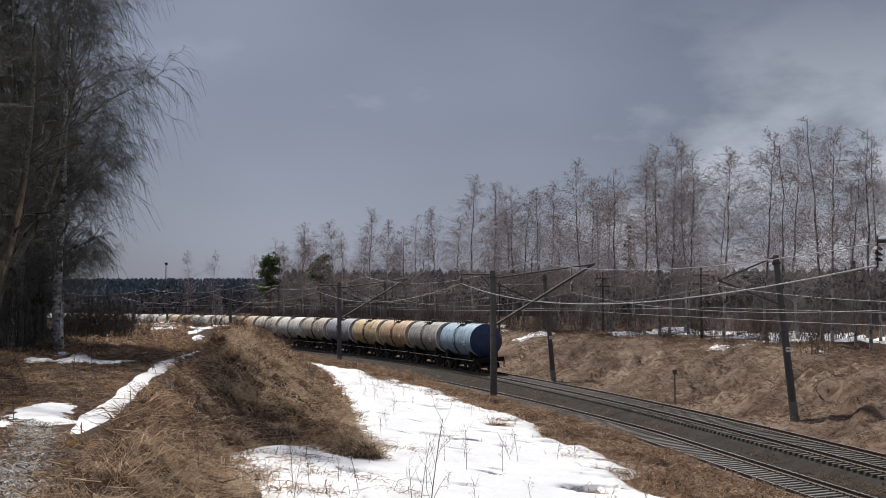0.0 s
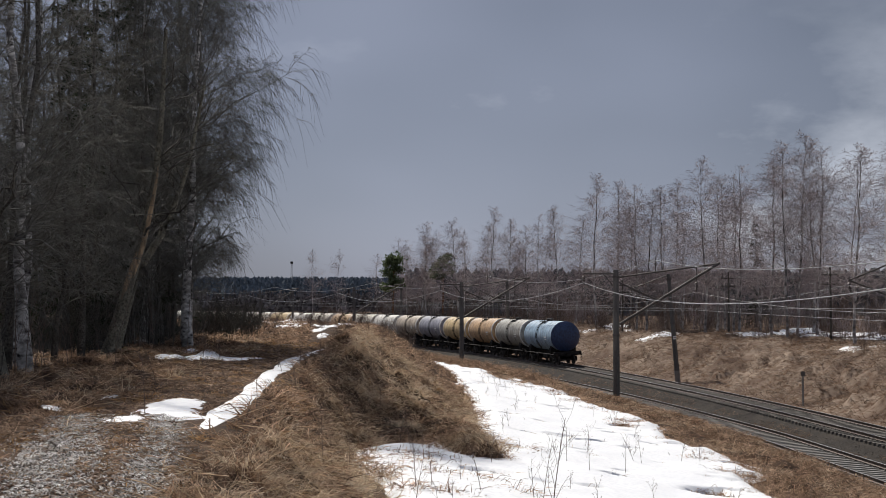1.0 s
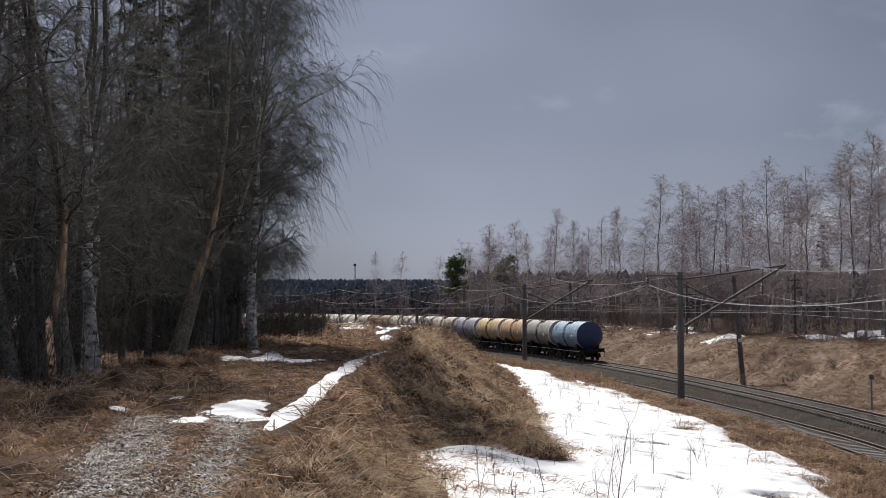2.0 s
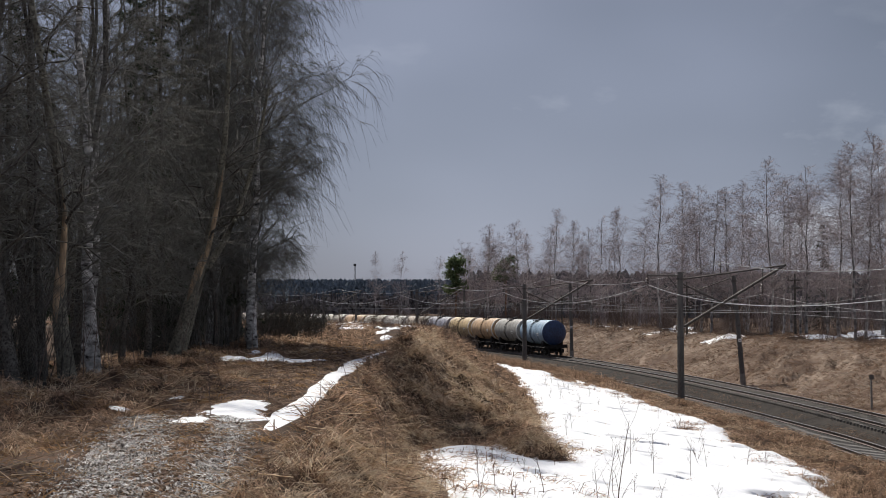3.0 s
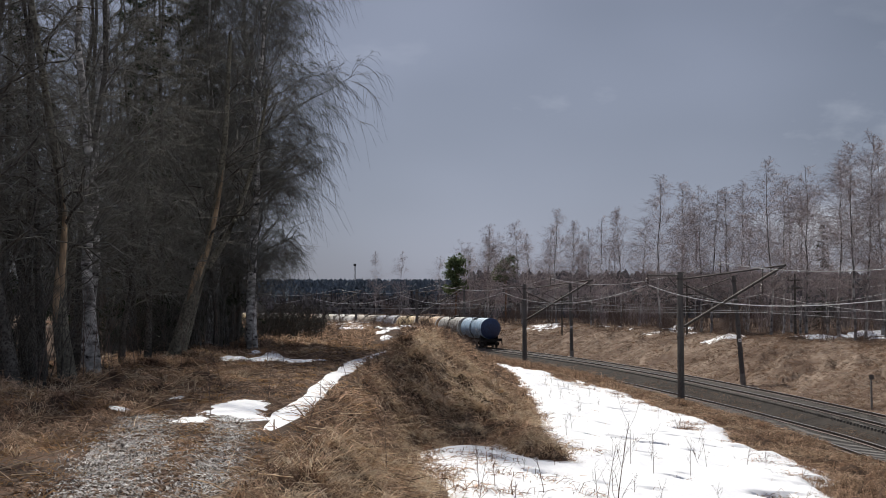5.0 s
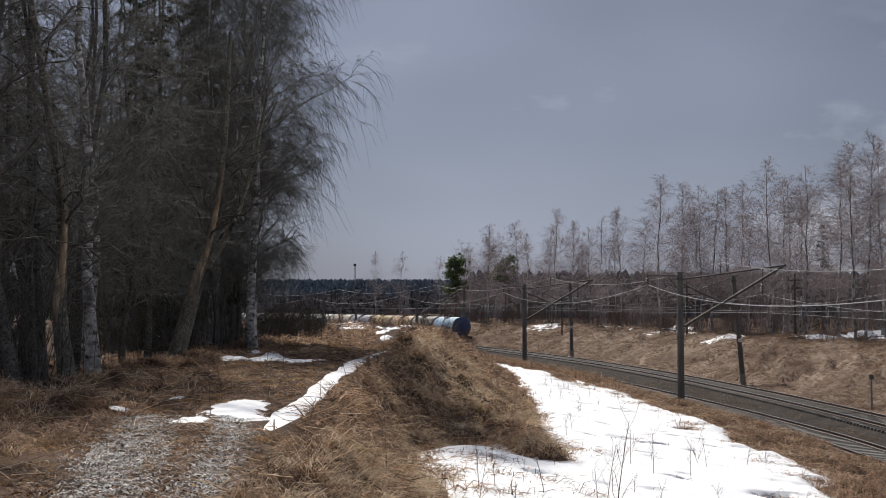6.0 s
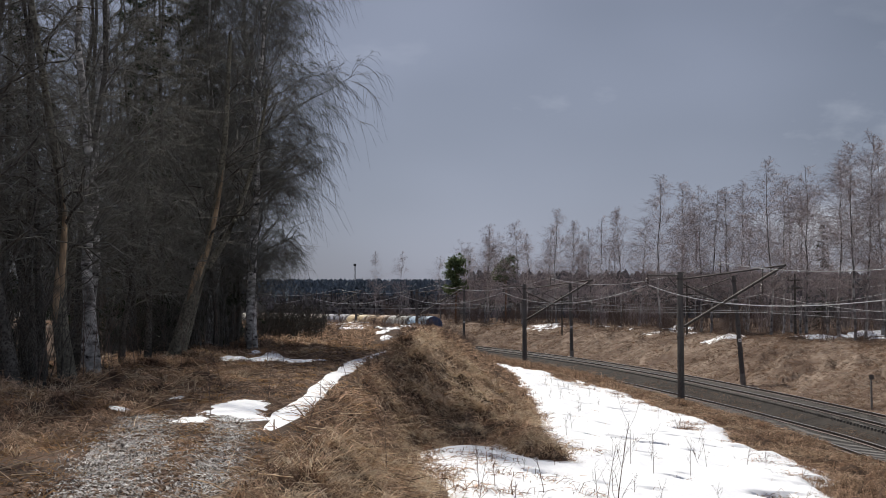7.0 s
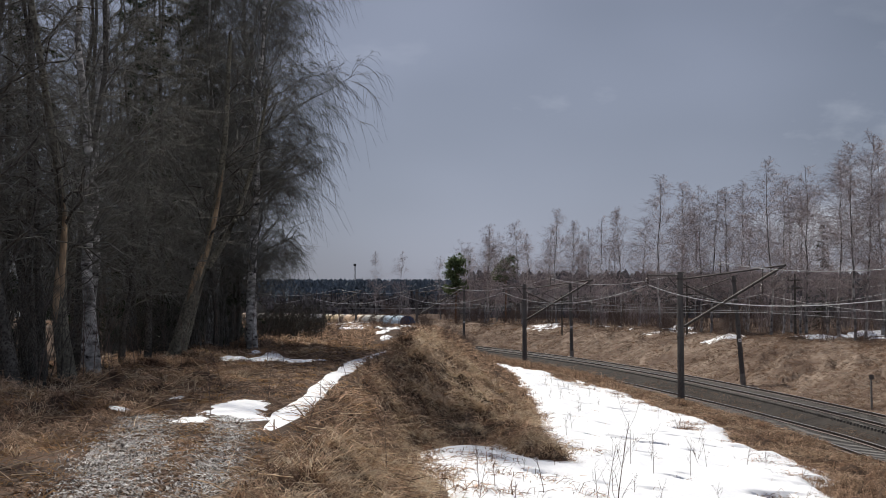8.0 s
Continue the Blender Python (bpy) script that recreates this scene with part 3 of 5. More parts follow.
def wagon_meshes():
    h = SHELL_L / 2
    ME["barrel"] = sheet("barrel", *lifted(lathe([(-h, SHELL_R), (-h / 2, SHELL_R), (-0.55, SHELL_R), (0.55, SHELL_R), (h / 2, SHELL_R), (h, SHELL_R)])), smooth=True)
    ME["dished_end"] = sheet("dished_end", *lifted(lathe(shell_profile())), smooth=True)
    ME["rim_ring"] = sheet("rim_ring", *lifted(lathe([(-h - 0.07, 1.44), (-h - 0.06, 1.525), (-h + 0.16, 1.525), (-h + 0.17, 1.499)])), smooth=False)
    ME["strap"] = sheet("strap", *lifted(lathe([(-0.05, 1.499), (-0.05, 1.515), (0.05, 1.515), (0.05, 1.499)])))

    def bm_mesh(key, fill):
        bm = bmesh.new()
        fill(bm)
        me = bpy.data.meshes.new(key)
        bm.to_mesh(me)
        bm.free()
        ME[key] = me

    def underframe(bm):
        box(bm, -0.28, 0.28, -5.5, 5.5, 0.95, 1.33, 0.03)
        for sy in (-5.55, 5.55):
            box(bm, -1.42, 1.42, sy - 0.12, sy + 0.12, 0.92, 1.32, 0.03)
        for sy in (-3.9, 3.9):
            box(bm, -1.3, 1.3, sy - 0.35, sy + 0.35, 1.2, 1.72, 0.05)
            box(bm, -1.25, 1.25, sy - 0.2, sy + 0.2, 0.85, 1.25, 0.03)
        for sx in (-1.4, 1.4):
            rod(bm, (sx, -5.5, 1.1), (sx, 5.5, 1.1), 0.06)
        box(bm, -0.9, -0.4, -1.4, 0.4, 0.55, 0.95, 0.05)
        rod(bm, (0.5, -0.9, 0.8), (0.5, 0.7, 0.8), 0.22, 10)
        rod(bm, (-0.3, -2.6, 0.6), (-0.3, 2.6, 0.6), 0.04)
    bm_mesh("underframe", underframe)

    bm_mesh("saddle", lambda bm: box(bm, -0.14, 0.14, -0.4, 0.4, 1.3, 1.98, 0.03))

    def bogie(bm):
        for s in (-1, 1):
            x = s * 1.02
            box(bm, x - 0.09, x + 0.09, -1.15, 1.15, 0.62, 0.82, 0.03)
            box(bm, x - 0.1, x + 0.1, -0.45, 0.45, 0.28, 0.66, 0.04)
            for sy in (-0.925, 0.925):
                box(bm, x - 0.13, x + 0.13, sy - 0.2, sy + 0.2, 0.32, 0.68, 0.04)
            for d in (-0.2, 0, 0.2):
                rod(bm, (x, d, 0.42), (x, d, 0.64), 0.08, 8)
        box(bm, -1.05, 1.05, -0.22, 0.22, 0.55, 0.88, 0.04)
    bm_mesh("bogie", bogie)

    def wheelset(bm):
        rod(bm, (-1.1, 0, 0), (1.1, 0, 0), 0.085, 10)
        for s in (-1, 1):
            rod(bm, (s * 0.73, 0, 0), (s * 0.86, 0, 0), 0.475, 22)
            rod(bm, (s * 0.70, 0, 0), (s * 0.735, 0, 0), 0.505, 22)
            rod(bm, (s * 0.86, 0, 0), (s * 0.90, 0, 0), 0.14, 10)
            for q in range(3):
                a = q * 2.094
                box(bm, s * 0.868 - 0.012, s * 0.868 + 0.012, 0.26 * math.cos(a) - 0.03, 0.26 * math.cos(a) + 0.03, 0.26 * math.sin(a) - 0.03, 0.26 * math.sin(a) + 0.03)
    bm_mesh("wheelset", wheelset)

    def coupler(bm):
        box(bm, -0.13, 0.13, -6.02, -5.6, 0.93, 1.19, 0.04)
        box(bm, -0.24, 0.14, -6.12, -5.86, 0.86, 1.24, 0.05)
    bm_mesh("coupler", coupler)

    def hose(bm):
        rod(bm, (0.5, -5.7, 1.0), (0.55, -5.95, 0.55), 0.035)
        rod(bm, (0.55, -5.95, 0.55), (0.5, -5.8, 0.4), 0.035)
    bm_mesh("brake_hose", hose)

    def manway(bm):
        rod(bm, (0, 0, 4.25), (0, 0, 4.5), 0.34, 16)
        rod(bm, (0, 0, 4.5), (0, 0, 4.56), 0.39, 16)
    bm_mesh("manway", manway)
    bm_mesh("valve", lambda bm: rod(bm, (0, 0, 4.2), (0, 0, 4.45), 0.12, 10))

    def walkway(bm):
        for s in (-1, 1):
            box(bm, s * 0.62 - 0.2, s * 0.62 + 0.2, -0.85, 0.85, 4.28, 4.32)
            for sy in (-0.85, 0, 0.85):
                rod(bm, (s * 0.82, sy, 4.05), (s * 0.82, sy, 4.72), 0.022)
            rod(bm, (s * 0.82, -0.85, 4.72), (s * 0.82, 0.85, 4.72), 0.022)
            rod(bm, (s * 0.82, -0.85, 4.52), (s * 0.82, 0.85, 4.52), 0.018)
    bm_mesh("walkway", walkway)

    def ladder(bm):
        a0 = 25
        pts = []
        for q in range(9):
            a = radians(a0 + q * 14)
            pts.append((math.sin(a) * 1.6, SHELL_Z + math.cos(a) * 1.6))
        pts.append((1.5, 1.05))
        for sy in (-0.2, 0.2):
            for (x0, z0), (x1, z1) in zip(pts, pts[1:]):
                rod(bm, (x0, sy, z0), (x1, sy, z1), 0.028, 5)
        for x0, z0 in pts:
            rod(bm, (x0, -0.2, z0), (x0, 0.2, z0), 0.022, 5)
    bm_mesh("ladder", ladder)

    def placard(bm):
        box(bm, -1.53, -1.50, -3.5, -2.7, 2.72, 2.86)
        box(bm, -1.525, -1.49, -3.4, -2.9, 2.52, 2.6)
    bm_mesh("number_bars", placard)

    def step(bm):
        for d in (-0.17, 0.17):
            rod(bm, (0, d, 1.0), (0, d, 0.4), 0.025, 5)
        for zz in (0.42, 0.7):
            rod(bm, (0, -0.17, zz), (0, 0.17, zz), 0.03, 5)
    bm_mesh("step", step)


wagon_meshes()
PAINTS = {
    "pale blue": (tank_paint("pale_blue_tank_paint", (0.27, 0.40, 0.53), (0.38, 0.51, 0.62), (0.20, 0.27, 0.36)), "sun-bleached pale blue tank wagon with dark blue end"),
    "grey": (tank_paint("grey_tank_paint", (0.30, 0.288, 0.255), (0.40, 0.385, 0.345), (0.2, 0.18, 0.15)), "dusty grey oil tank wagon with stained flanks"),
    "orange": (tank_paint("orange_tan_tank_paint", (0.52, 0.33, 0.17), (0.62, 0.42, 0.24), (0.30, 0.17, 0.09)), "faded orange-tan oil tank wagon streaked with oil"),
    "yellow": (tank_paint("ochre_tank_paint", (0.58, 0.42, 0.20), (0.68, 0.52, 0.28), (0.34, 0.22, 0.11)), "ochre yellow oil tank wagon streaked with rust"),
    "slate": (tank_paint("slate_tank_paint", (0.26, 0.26, 0.31), (0.36, 0.36, 0.41), (0.15, 0.14, 0.16)), "slate grey oil tank wagon with grimy belly"),
    "brown": (tank_paint("brownish_tank_paint", (0.46, 0.38, 0.29), (0.56, 0.48, 0.38), (0.17, 0.12, 0.09)), "brownish cream tank wagon with a dark spill band"),
    "cream": (tank_paint("cream_tank_paint", (0.60, 0.54, 0.44), (0.70, 0.65, 0.55), (0.32, 0.26, 0.20)), "dirty cream oil tank wagon"),
    "white": (tank_paint("chalky_tank_paint", (0.66, 0.63, 0.57), (0.76, 0.73, 0.68), (0.40, 0.35, 0.28)), "chalky white oil tank wagon with stains"),
}
M_DARKBLUE = mat("dark_blue_tank_end", (0.016, 0.036, 0.098), (0.026, 0.054, 0.13), 1.2, 0.4, 0.1, fine=6, c3=(0.014, 0.02, 0.06))
# The rim's pale colour stands in for sunlight caught on the ring.
M_RIM = mat("sunlit_pale_rim", (0.62, 0.60, 0.56), (0.72, 0.70, 0.66), 2, 0.6, 0.1, fine=14, c3=(0.45, 0.42, 0.38))
M_SPILL = mat("oil_spill", (0.035, 0.03, 0.027), (0.10, 0.085, 0.07), 2, 0.4, 0.1, fine=8)
TRAIN = ["pale blue", "grey", "orange", "yellow", "slate", "brown", "white", "cream", "orange", "cream", "white", "yellow", "cream", "white",
         "brown", "cream", "white", "cream", "grey", "cream", "white", "cream"]
wagons = []


def wagon(colour, tail):
    paint, label = PAINTS[colour]
    w = thing("tank_wagon", label, "tank wagon", group="wagons of the oil train")

    def add(key, material, parent=w, m=None, name=None, lab=""):
        me = ME[key]
        if me.users and me.materials and me.materials[0] != material:
            me = me.copy()
            me.materials.clear()
        ob = put(name or key, me, material, parent, lab)
        if m is not None:
            ob.matrix_basis = m
        return ob
    flip = pose(0, 0, 0, 0, 0, 180)
    b = add("barrel", paint, lab=f"{colour} painted cylindrical barrel")
    for sy in (-2.6, 0.0, 2.6):
        s = add("strap", M_SPILL if not sy and colour in ("brown", "slate", "yellow") else paint, b, pose(0, sy, 0))
    e = add("dished_end", M_DARKBLUE if tail else paint, lab="dark blue dished end" if tail else "")
    add("dished_end", paint, m=flip)
    if colour != "pale blue":
        add("rim_ring", M_RIM, lab="rim ring painted pale as its sunlit edge")
        add("rim_ring", M_RIM, m=flip, lab="rim ring painted pale as its sunlit edge")
    add("underframe", M_BLACKIRON)
    for sx, sy in ((-1.05, -3.9), (1.05, -3.9), (-1.05, 3.9), (1.05, 3.9)):
        add("saddle", M_BLACKIRON, m=pose(sx, sy, 0))
        add("step", M_BLACKIRON, m=pose(sx / 1.05 * 1.42, sy / 3.9 * 5.5, 0))
    add("coupler", M_BLACKIRON)
    add("coupler", M_BLACKIRON, m=flip)
    add("brake_hose", M_BLACKIRON)
    add("brake_hose", M_BLACKIRON, m=flip)
    add("manway", M_SPILL, lab="oil-blackened filling hatch")
    add("valve", M_SPILL, m=pose(0.1, 0.9, 0))
    add("valve", M_SPILL, m=pose(-0.1, -0.8, 0))
    add("walkway", M_BLACKIRON, name="railing")
    add("ladder", M_BLACKIRON)
    add("ladder", M_BLACKIRON, m=flip)
    add("number_bars", M_WHITE, lab="white lettering bars")
    sets = []
    for sy in (-3.9, 3.9):
        bg = add("bogie", M_BLACKIRON, m=pose(0, sy, 0))
        for d in (-0.925, 0.925):
            ws = add("wheelset", M_WHEEL, bg, pose(0, d, 0.475))
            sets.append((ws, d))
    wagons.append((w, sets))


for q, colour in enumerate(TRAIN):
    wagon(colour, q == 0)

S_TAIL, SPEED, PITCH = 56.3, 14.75, 12.02


def rail_pose(s):
    """Where a wagon's middle is, s metres along the far track from the start of the curve."""
    a = s / R_FAR
    y = Y_TAN + R_FAR * math.sin(a)
    return pose(X_FAR - R_FAR + R_FAR * math.cos(a), y, float(grade(np.float64(y))) + CANT / 2, 0, -math.degrees(math.atan(CANT / 1.59)), math.degrees(a))


# ---------------------------------------------------------------- overhead line
def post(x, y, h, lean, label, band=False, top_w=0.175, base_w=0.235):
    z0 = land1(x, y) - 0.3
    p = thing("catenary_post", label, "catenary post", pose(x, y, z0, 0, lean, 0), "catenary posts along the line")
    bm = bmesh.new()
    rod(bm, (0, 0, 0), (0, 0, h + 0.3), base_w, 12, top_w)
    part("shaft", bm, M_POLE, p)
    for z in (h - 0.2, h - 3.9):
        bm = bmesh.new()
        rod(bm, (0, 0, z), (0, 0, z + 0.14), 0.235, 12)
        part("clamp_band", bm, M_STEEL, p)
    if band:
        bm = bmesh.new()
        rod(bm, (0, 0, 0.3), (0, 0, 1.35), base_w + 0.012, 12, base_w + 0.004)
        part("footing", bm, M_SLEEPER, p, "pale concrete footing")
        bm = bmesh.new()
        box(bm, -0.13, 0.13, -base_w - 0.03, -base_w - 0.01, 4.0, 4.26, 0.006)
        plate = part("plate", bm, M_WHITE, p, "small white plate with a red bar")
        bm = bmesh.new()
        box(bm, -0.1, 0.1, -base_w - 0.036, -base_w - 0.03, 4.1, 4.16)
        part("bar", bm, M_RED, plate)
    return p, z0


def insulator(bm, top, n=3):
    x, y, z = top
    for q in range(n):
        rod(bm, (x, y, z - 0.14 * q), (x, y, z - 0.14 * q - 0.08), 0.06, 10, 0.14)
    rod(bm, (x, y, z + 0.25), (x, y, z - 0.14 * n - 0.1), 0.02, 5)


hang = {"feeder": [], "mess_near": [], "top": [], "mess_far": []}


def left_post(x, y, top_z):
    """Post beside the near track: long raking bracket over the rails, short arm with a feeder insulator."""
    h = top_z - land1(x, y)
    p, z0 = post(x, y, h, 0.0, "tall grey concrete post with raking steel brackets")
    t = top_z - z0
    bm = bmesh.new()
    rod(bm, (0.15, 0, t - 0.45), (6.55, 0, t + 0.42), 0.055)
    part("bracket_tie", bm, M_STEEL, p, "rusty upper tie rod")
    bm = bmesh.new()
    rod(bm, (0.2, 0, t - 3.45), (6.7, 0, t + 0.47), 0.085, 8)
    part("bracket_strut", bm, M_STEEL, p, "rusty raking strut")
    bm = bmesh.new()
    rod(bm, (0.15, 0, t - 0.75), (3.2, 0, t - 2.15), 0.05)
    part("bracket_brace", bm, M_STEEL, p)
    bm = bmesh.new()
    rod(bm, (0, 0, t - 0.22), (-2.05, 0, t - 0.22), 0.055)
    rod(bm, (-0.1, 0, t - 1.1), (-0.8, 0, t - 0.24), 0.04)
    part("feeder_arm", bm, M_STEEL, p)
    for at, n in (((-2.05, 0, t - 0.35), 3), ((2.55, 0, t + 0.55), 2), ((5.2, 0, t - 0.75), 4)):
        bm = bmesh.new()
        insulator(bm, at, n)
        part("insulator", bm, M_GLASSY, p, "glazed brown insulator")
    for a, b in (((5.2, 0, t + 0.2), (5.2, 0, t - 0.6)), ((2.55, 0, t - 0.2), (2.55, 0, t + 0.5))):
        bm = bmesh.new()
        rod(bm, a, b, 0.025, 5)
        part("hanger_rod", bm, M_STEEL, p)
    hang["feeder"].append((x - 2.05, y, top_z - 0.8))
    hang["top"].append((x + 2.55, y, top_z + 0.62))
    hang["mess_near"].append((x + 5.2, y, top_z - 1.4))


def right_post(x, y, h, lean, low=True):
    p, z0 = post(x, y, h, lean, "leaning grey concrete post with a pale footing", True, 0.16, 0.225)
    t = h + 0.3
    bm = bmesh.new()
    rod(bm, (-0.1, 0, t - 0.1), (-3.3, 0, t - 1.0), 0.045)
    rod(bm, (-0.15, 0, t - 2.6), (-3.3, 0, t - 1.0), 0.045)
    rod(bm, (-0.15, 0, t - 2.7), (-2.9, 0, t - 2.9), 0.03)
    part("bracket", bm, M_STEEL, p, "rusty steel bracket")
    bm = bmesh.new()
    insulator(bm, (-3.3, 0, t - 1.1), 3)
    part("insulator", bm, M_GLASSY, p, "glazed brown insulator")
    tilt = math.tan(radians(lean)) * h
    hang["mess_far"].append((x - 3.3 + tilt, y, z0 + t - 1.65))


for x, y, tz in ((16.76, 30.0, 7.7), (15.0, 84.0, 8.24), (7.97, 130.0, 8.3), (-3.5, 179.0, 8.5), (-20.5, 228.0, 8.6), (-42.0, 276.0, 8.8)):
    left_post(x, y, tz)
for x, y, h, ln in ((28.0, 18.0, 8.8, 0), (28.5, 68.0, 8.9, -6.0), (25.05, 111.0, 9.2, -4.6), (15.3, 158.0, 9.0, -1.0), (3.2, 205.0, 9.0, 0.5), (-16.5, 252.0, 9.0, 0)):
    right_post(x, y, h, ln)


def line(name, pts, sag, r, material, label, low=0.0):
    """Wires that hang between their supports."""
    tie = tagged(new(name), label, "wire")
    for a, b in zip(pts, pts[1:]):
        t = np.linspace(0, 1, 17)
        P = np.array(a)[None] * (1 - t)[:, None] + np.array(b)[None] * t[:, None]
        P[:, 2] -= sag * 4 * t * (1 - t) + low
        V, Q = tubes(P[None], np.full((1, 17), r), 6)
        put("span", sheet("span", V, Q, smooth=True), material, tie)


line("feeder_wire", hang["feeder"], 1.12, 0.018, M_WIRE, "bright sagging aluminium feeder wire between posts")
line("top_wire", hang["top"], 1.0, 0.018, M_WIRE, "bright sagging aluminium wire over the post tops")
line("messenger_wire", hang["mess_near"], 0.9, 0.015, M_THINWIRE, "sagging messenger wire over the near track")
line("contact_wire", hang["mess_near"], 0.08, 0.014, M_THINWIRE, "taut contact wire over the near track", low=1.15)
line("messenger_wire", hang["mess_far"], 0.9, 0.015, M_THINWIRE, "sagging messenger wire over the far track")
line("contact_wire", hang["mess_far"], 0.08, 0.014, M_THINWIRE, "taut contact wire over the far track", low=1.2)


def signal_posts():
    """Low wooden line poles at the wood's edge with thin wires."""
    tops = []
    for k, (x, y) in enumerate(((41.5, 88.2), (38.5, 112), (35.5, 134), (29.0, 158), (17, 190), (3.5, 222))):
        z = land1(x, y) - 0.2
        p = thing("line_pole", "thin dark wooden pole with short crossarms", "utility pole", pose(x, y, z), "signal line poles")
        bm = bmesh.new()
        rod(bm, (0, 0, 0), (0, 0, 6.4), 0.12, 8, 0.085)
        part("pole", bm, M_DARKBARK, p)
        for zz in (5.7, 4.9):
            bm = bmesh.new()
            box(bm, -0.75, 0.75, -0.05, 0.05, zz, zz + 0.1, 0.01)
            part("crossarm", bm, M_DARKBARK, p)
        for xx in (-0.65, -0.25, 0.25, 0.65):
            for zz in (5.8, 5.0):
                bm = bmesh.new()
                rod(bm, (xx, 0, zz), (xx, 0, zz + 0.18), 0.04, 6)
                part("insulator", bm, M_POLE, p)
        tops.append((x, y, z))
    for dx, dz in ((-0.65, 5.98), (0.65, 5.98), (-0.25, 5.18)):
        line("signal_wire", [(x + dx, y, z + dz) for x, y, z in tops], 0.35, 0.012, M_THINWIRE, "thin grey signal wire along the wood's edge")


signal_posts()


def kilometre_post(x, y):
    z = land1(x, y)
    p = thing("track_marker", "short concrete marker post with a small blank plate", "marker post", pose(x, y, z - 0.1))
    bm = bmesh.new()
    box(bm, -0.055, 0.055, -0.055, 0.055, 0, 2.2, 0.015)
    part("shaft", bm, M_SLEEPER, p)
    bm = bmesh.new()
    box(bm, -0.14, 0.14, -0.085, -0.058, 2.0, 2.3, 0.008)
    part("plate", bm, M_POLE, p, "weathered blank plate")


kilometre_post(27.0, 84.0)


# ---------------------------------------------------------------- trees
def kids(rng, P, R, n, lo, hi, length, spread, lift, droop, k, rr, taper=0.3, wob=0.05, rmin=0.0, rel=False, skew=1.0, vary=(0.65, 1.25)):
    """n side shoots on each line of P; returns their lines and radii."""
    m, k0, _ = P.shape
    i = np.repeat(np.arange(m), n)
    t = lo + (hi - lo) * rng.random(m * n) ** skew
    f = t * (k0 - 1)
    a = np.minimum(f.astype(int), k0 - 2)
    fr = (f - a)[:, None]
    start = P[i, a] * (1 - fr) + P[i, a + 1] * fr
    tan = P[i, a + 1] - P[i, a]
    tan /= np.linalg.norm(tan, axis=1, keepdims=True) + 1e-9
    rad = R[i, a] * (1 - fr[:, 0]) + R[i, a + 1] * fr[:, 0]
    side = rng.normal(size=(m * n, 3))
    side -= (side * tan).sum(1, keepdims=True) * tan
    side /= np.linalg.norm(side, axis=1, keepdims=True) + 1e-9
    ang = np.radians((spread[0] + (spread[1] - spread[0]) * t if isinstance(spread, tuple) else spread) * rng.uniform(0.7, 1.3, m * n))[:, None]
    d = tan * np.cos(ang) + side * np.sin(ang)
    d[:, 2] += lift
    d /= np.linalg.norm(d, axis=1, keepdims=True)
    L = length(t) * rng.uniform(*vary, m * n)
    if rel:                                 # lengths as a share of the parent's
        L = L * np.linalg.norm(P[:, -1] - P[:, 0], axis=1)[i]
    s = np.linspace(0, 1, k)
    pts = start[:, None, :] + d[:, None, :] * (L[:, None] * s)[:, :, None]
    pts[:, :, 2] -= droop * L[:, None] * s[None] ** 2
    pts[:, 1:] += rng.normal(size=(m * n, k - 1, 3)) * (wob * L)[:, None, None]
    r0 = np.maximum(rad * rr, rmin)
    return pts, r0[:, None] * (1 - s * (1 - taper))[None]


def trunk_line(rng, h, r, lean=(0, 0), bend=0.02, k=12, top=0.12):
    s = np.linspace(0, 1, k)
    P = np.stack([lean[0] * s ** 1.3, lean[1] * s ** 1.3, h * s], -1)
    P[1:, :2] += np.cumsum(rng.normal(size=(k - 1, 2)), 0) * bend * h / k
    return P[None], (r * (1 - s * (1 - top)) + r * 0.35 * np.exp(-s * 22))[None]


def tree_meshes(key, seed, h, r, lean=(0, 0), n=(30, 6, 5), lo=0.3, hi=0.93, reach=0.22, spread=55, lift=0.25, droop=(0.05, 0.2, 0.5), tw=0.012, bend=0.05, sub=0.45, twl=0.45, crown=(1.05, 0.75),
                kk=(3, 2), rr=(0.34, 0.42, 0.5), skew=1.25, oval=False, wob=0.035, vary=(0.65, 1.25)):
    """Trunk, limbs, branches and twigs. crown: limb length falls with height along the trunk, or swells and closes where oval."""
    rng = np.random.default_rng(seed)
    T, TR = trunk_line(rng, h, r, lean, bend)

    def limb(t):
        return h * reach * (np.sin(np.pi * (crown[0] + crown[1] * t)) if oval else crown[0] - crown[1] * t)
    A, AR = kids(rng, T, TR, n[0], lo, hi, limb, spread, lift, droop[0], 5, rr[0], 0.2, wob, tw * 1.3, False, skew, vary)
    B, BR = kids(rng, A, AR, n[1], 0.12, 1.0, lambda t: 1.3 * sub * (1.15 - 0.6 * t), 42, 0.1, droop[1], kk[0], rr[1], 0.4, wob, tw * 1.15, True)
    C, CR = kids(rng, B, BR, n[2], 0.1, 1.0, lambda t: 1.2 * twl * (1.2 - 0.4 * t), 38, 0.0, droop[2], kk[1], rr[2], 0.4, 0.04, tw, True)
    V, Q = tubes(T, TR, 10)
    tm = sheet(key + "_trunk", V, Q, smooth=True)
    return tm, crown_mesh(key, tubes(A, AR, 4), tubes(B, BR, 3), tubes(C, CR, 3))


def crown_mesh(key, limbs, *twigs):
    """One crown: dark limbs in the first material, fine twigs in the second."""
    V, Q = merge([limbs, *twigs])
    me = sheet(key + "_crown", V, Q)
    which = np.ones(len(Q), np.int32)
    which[:len(limbs[1])] = 0
    me.polygons.foreach_set("material_index", which)
    return me


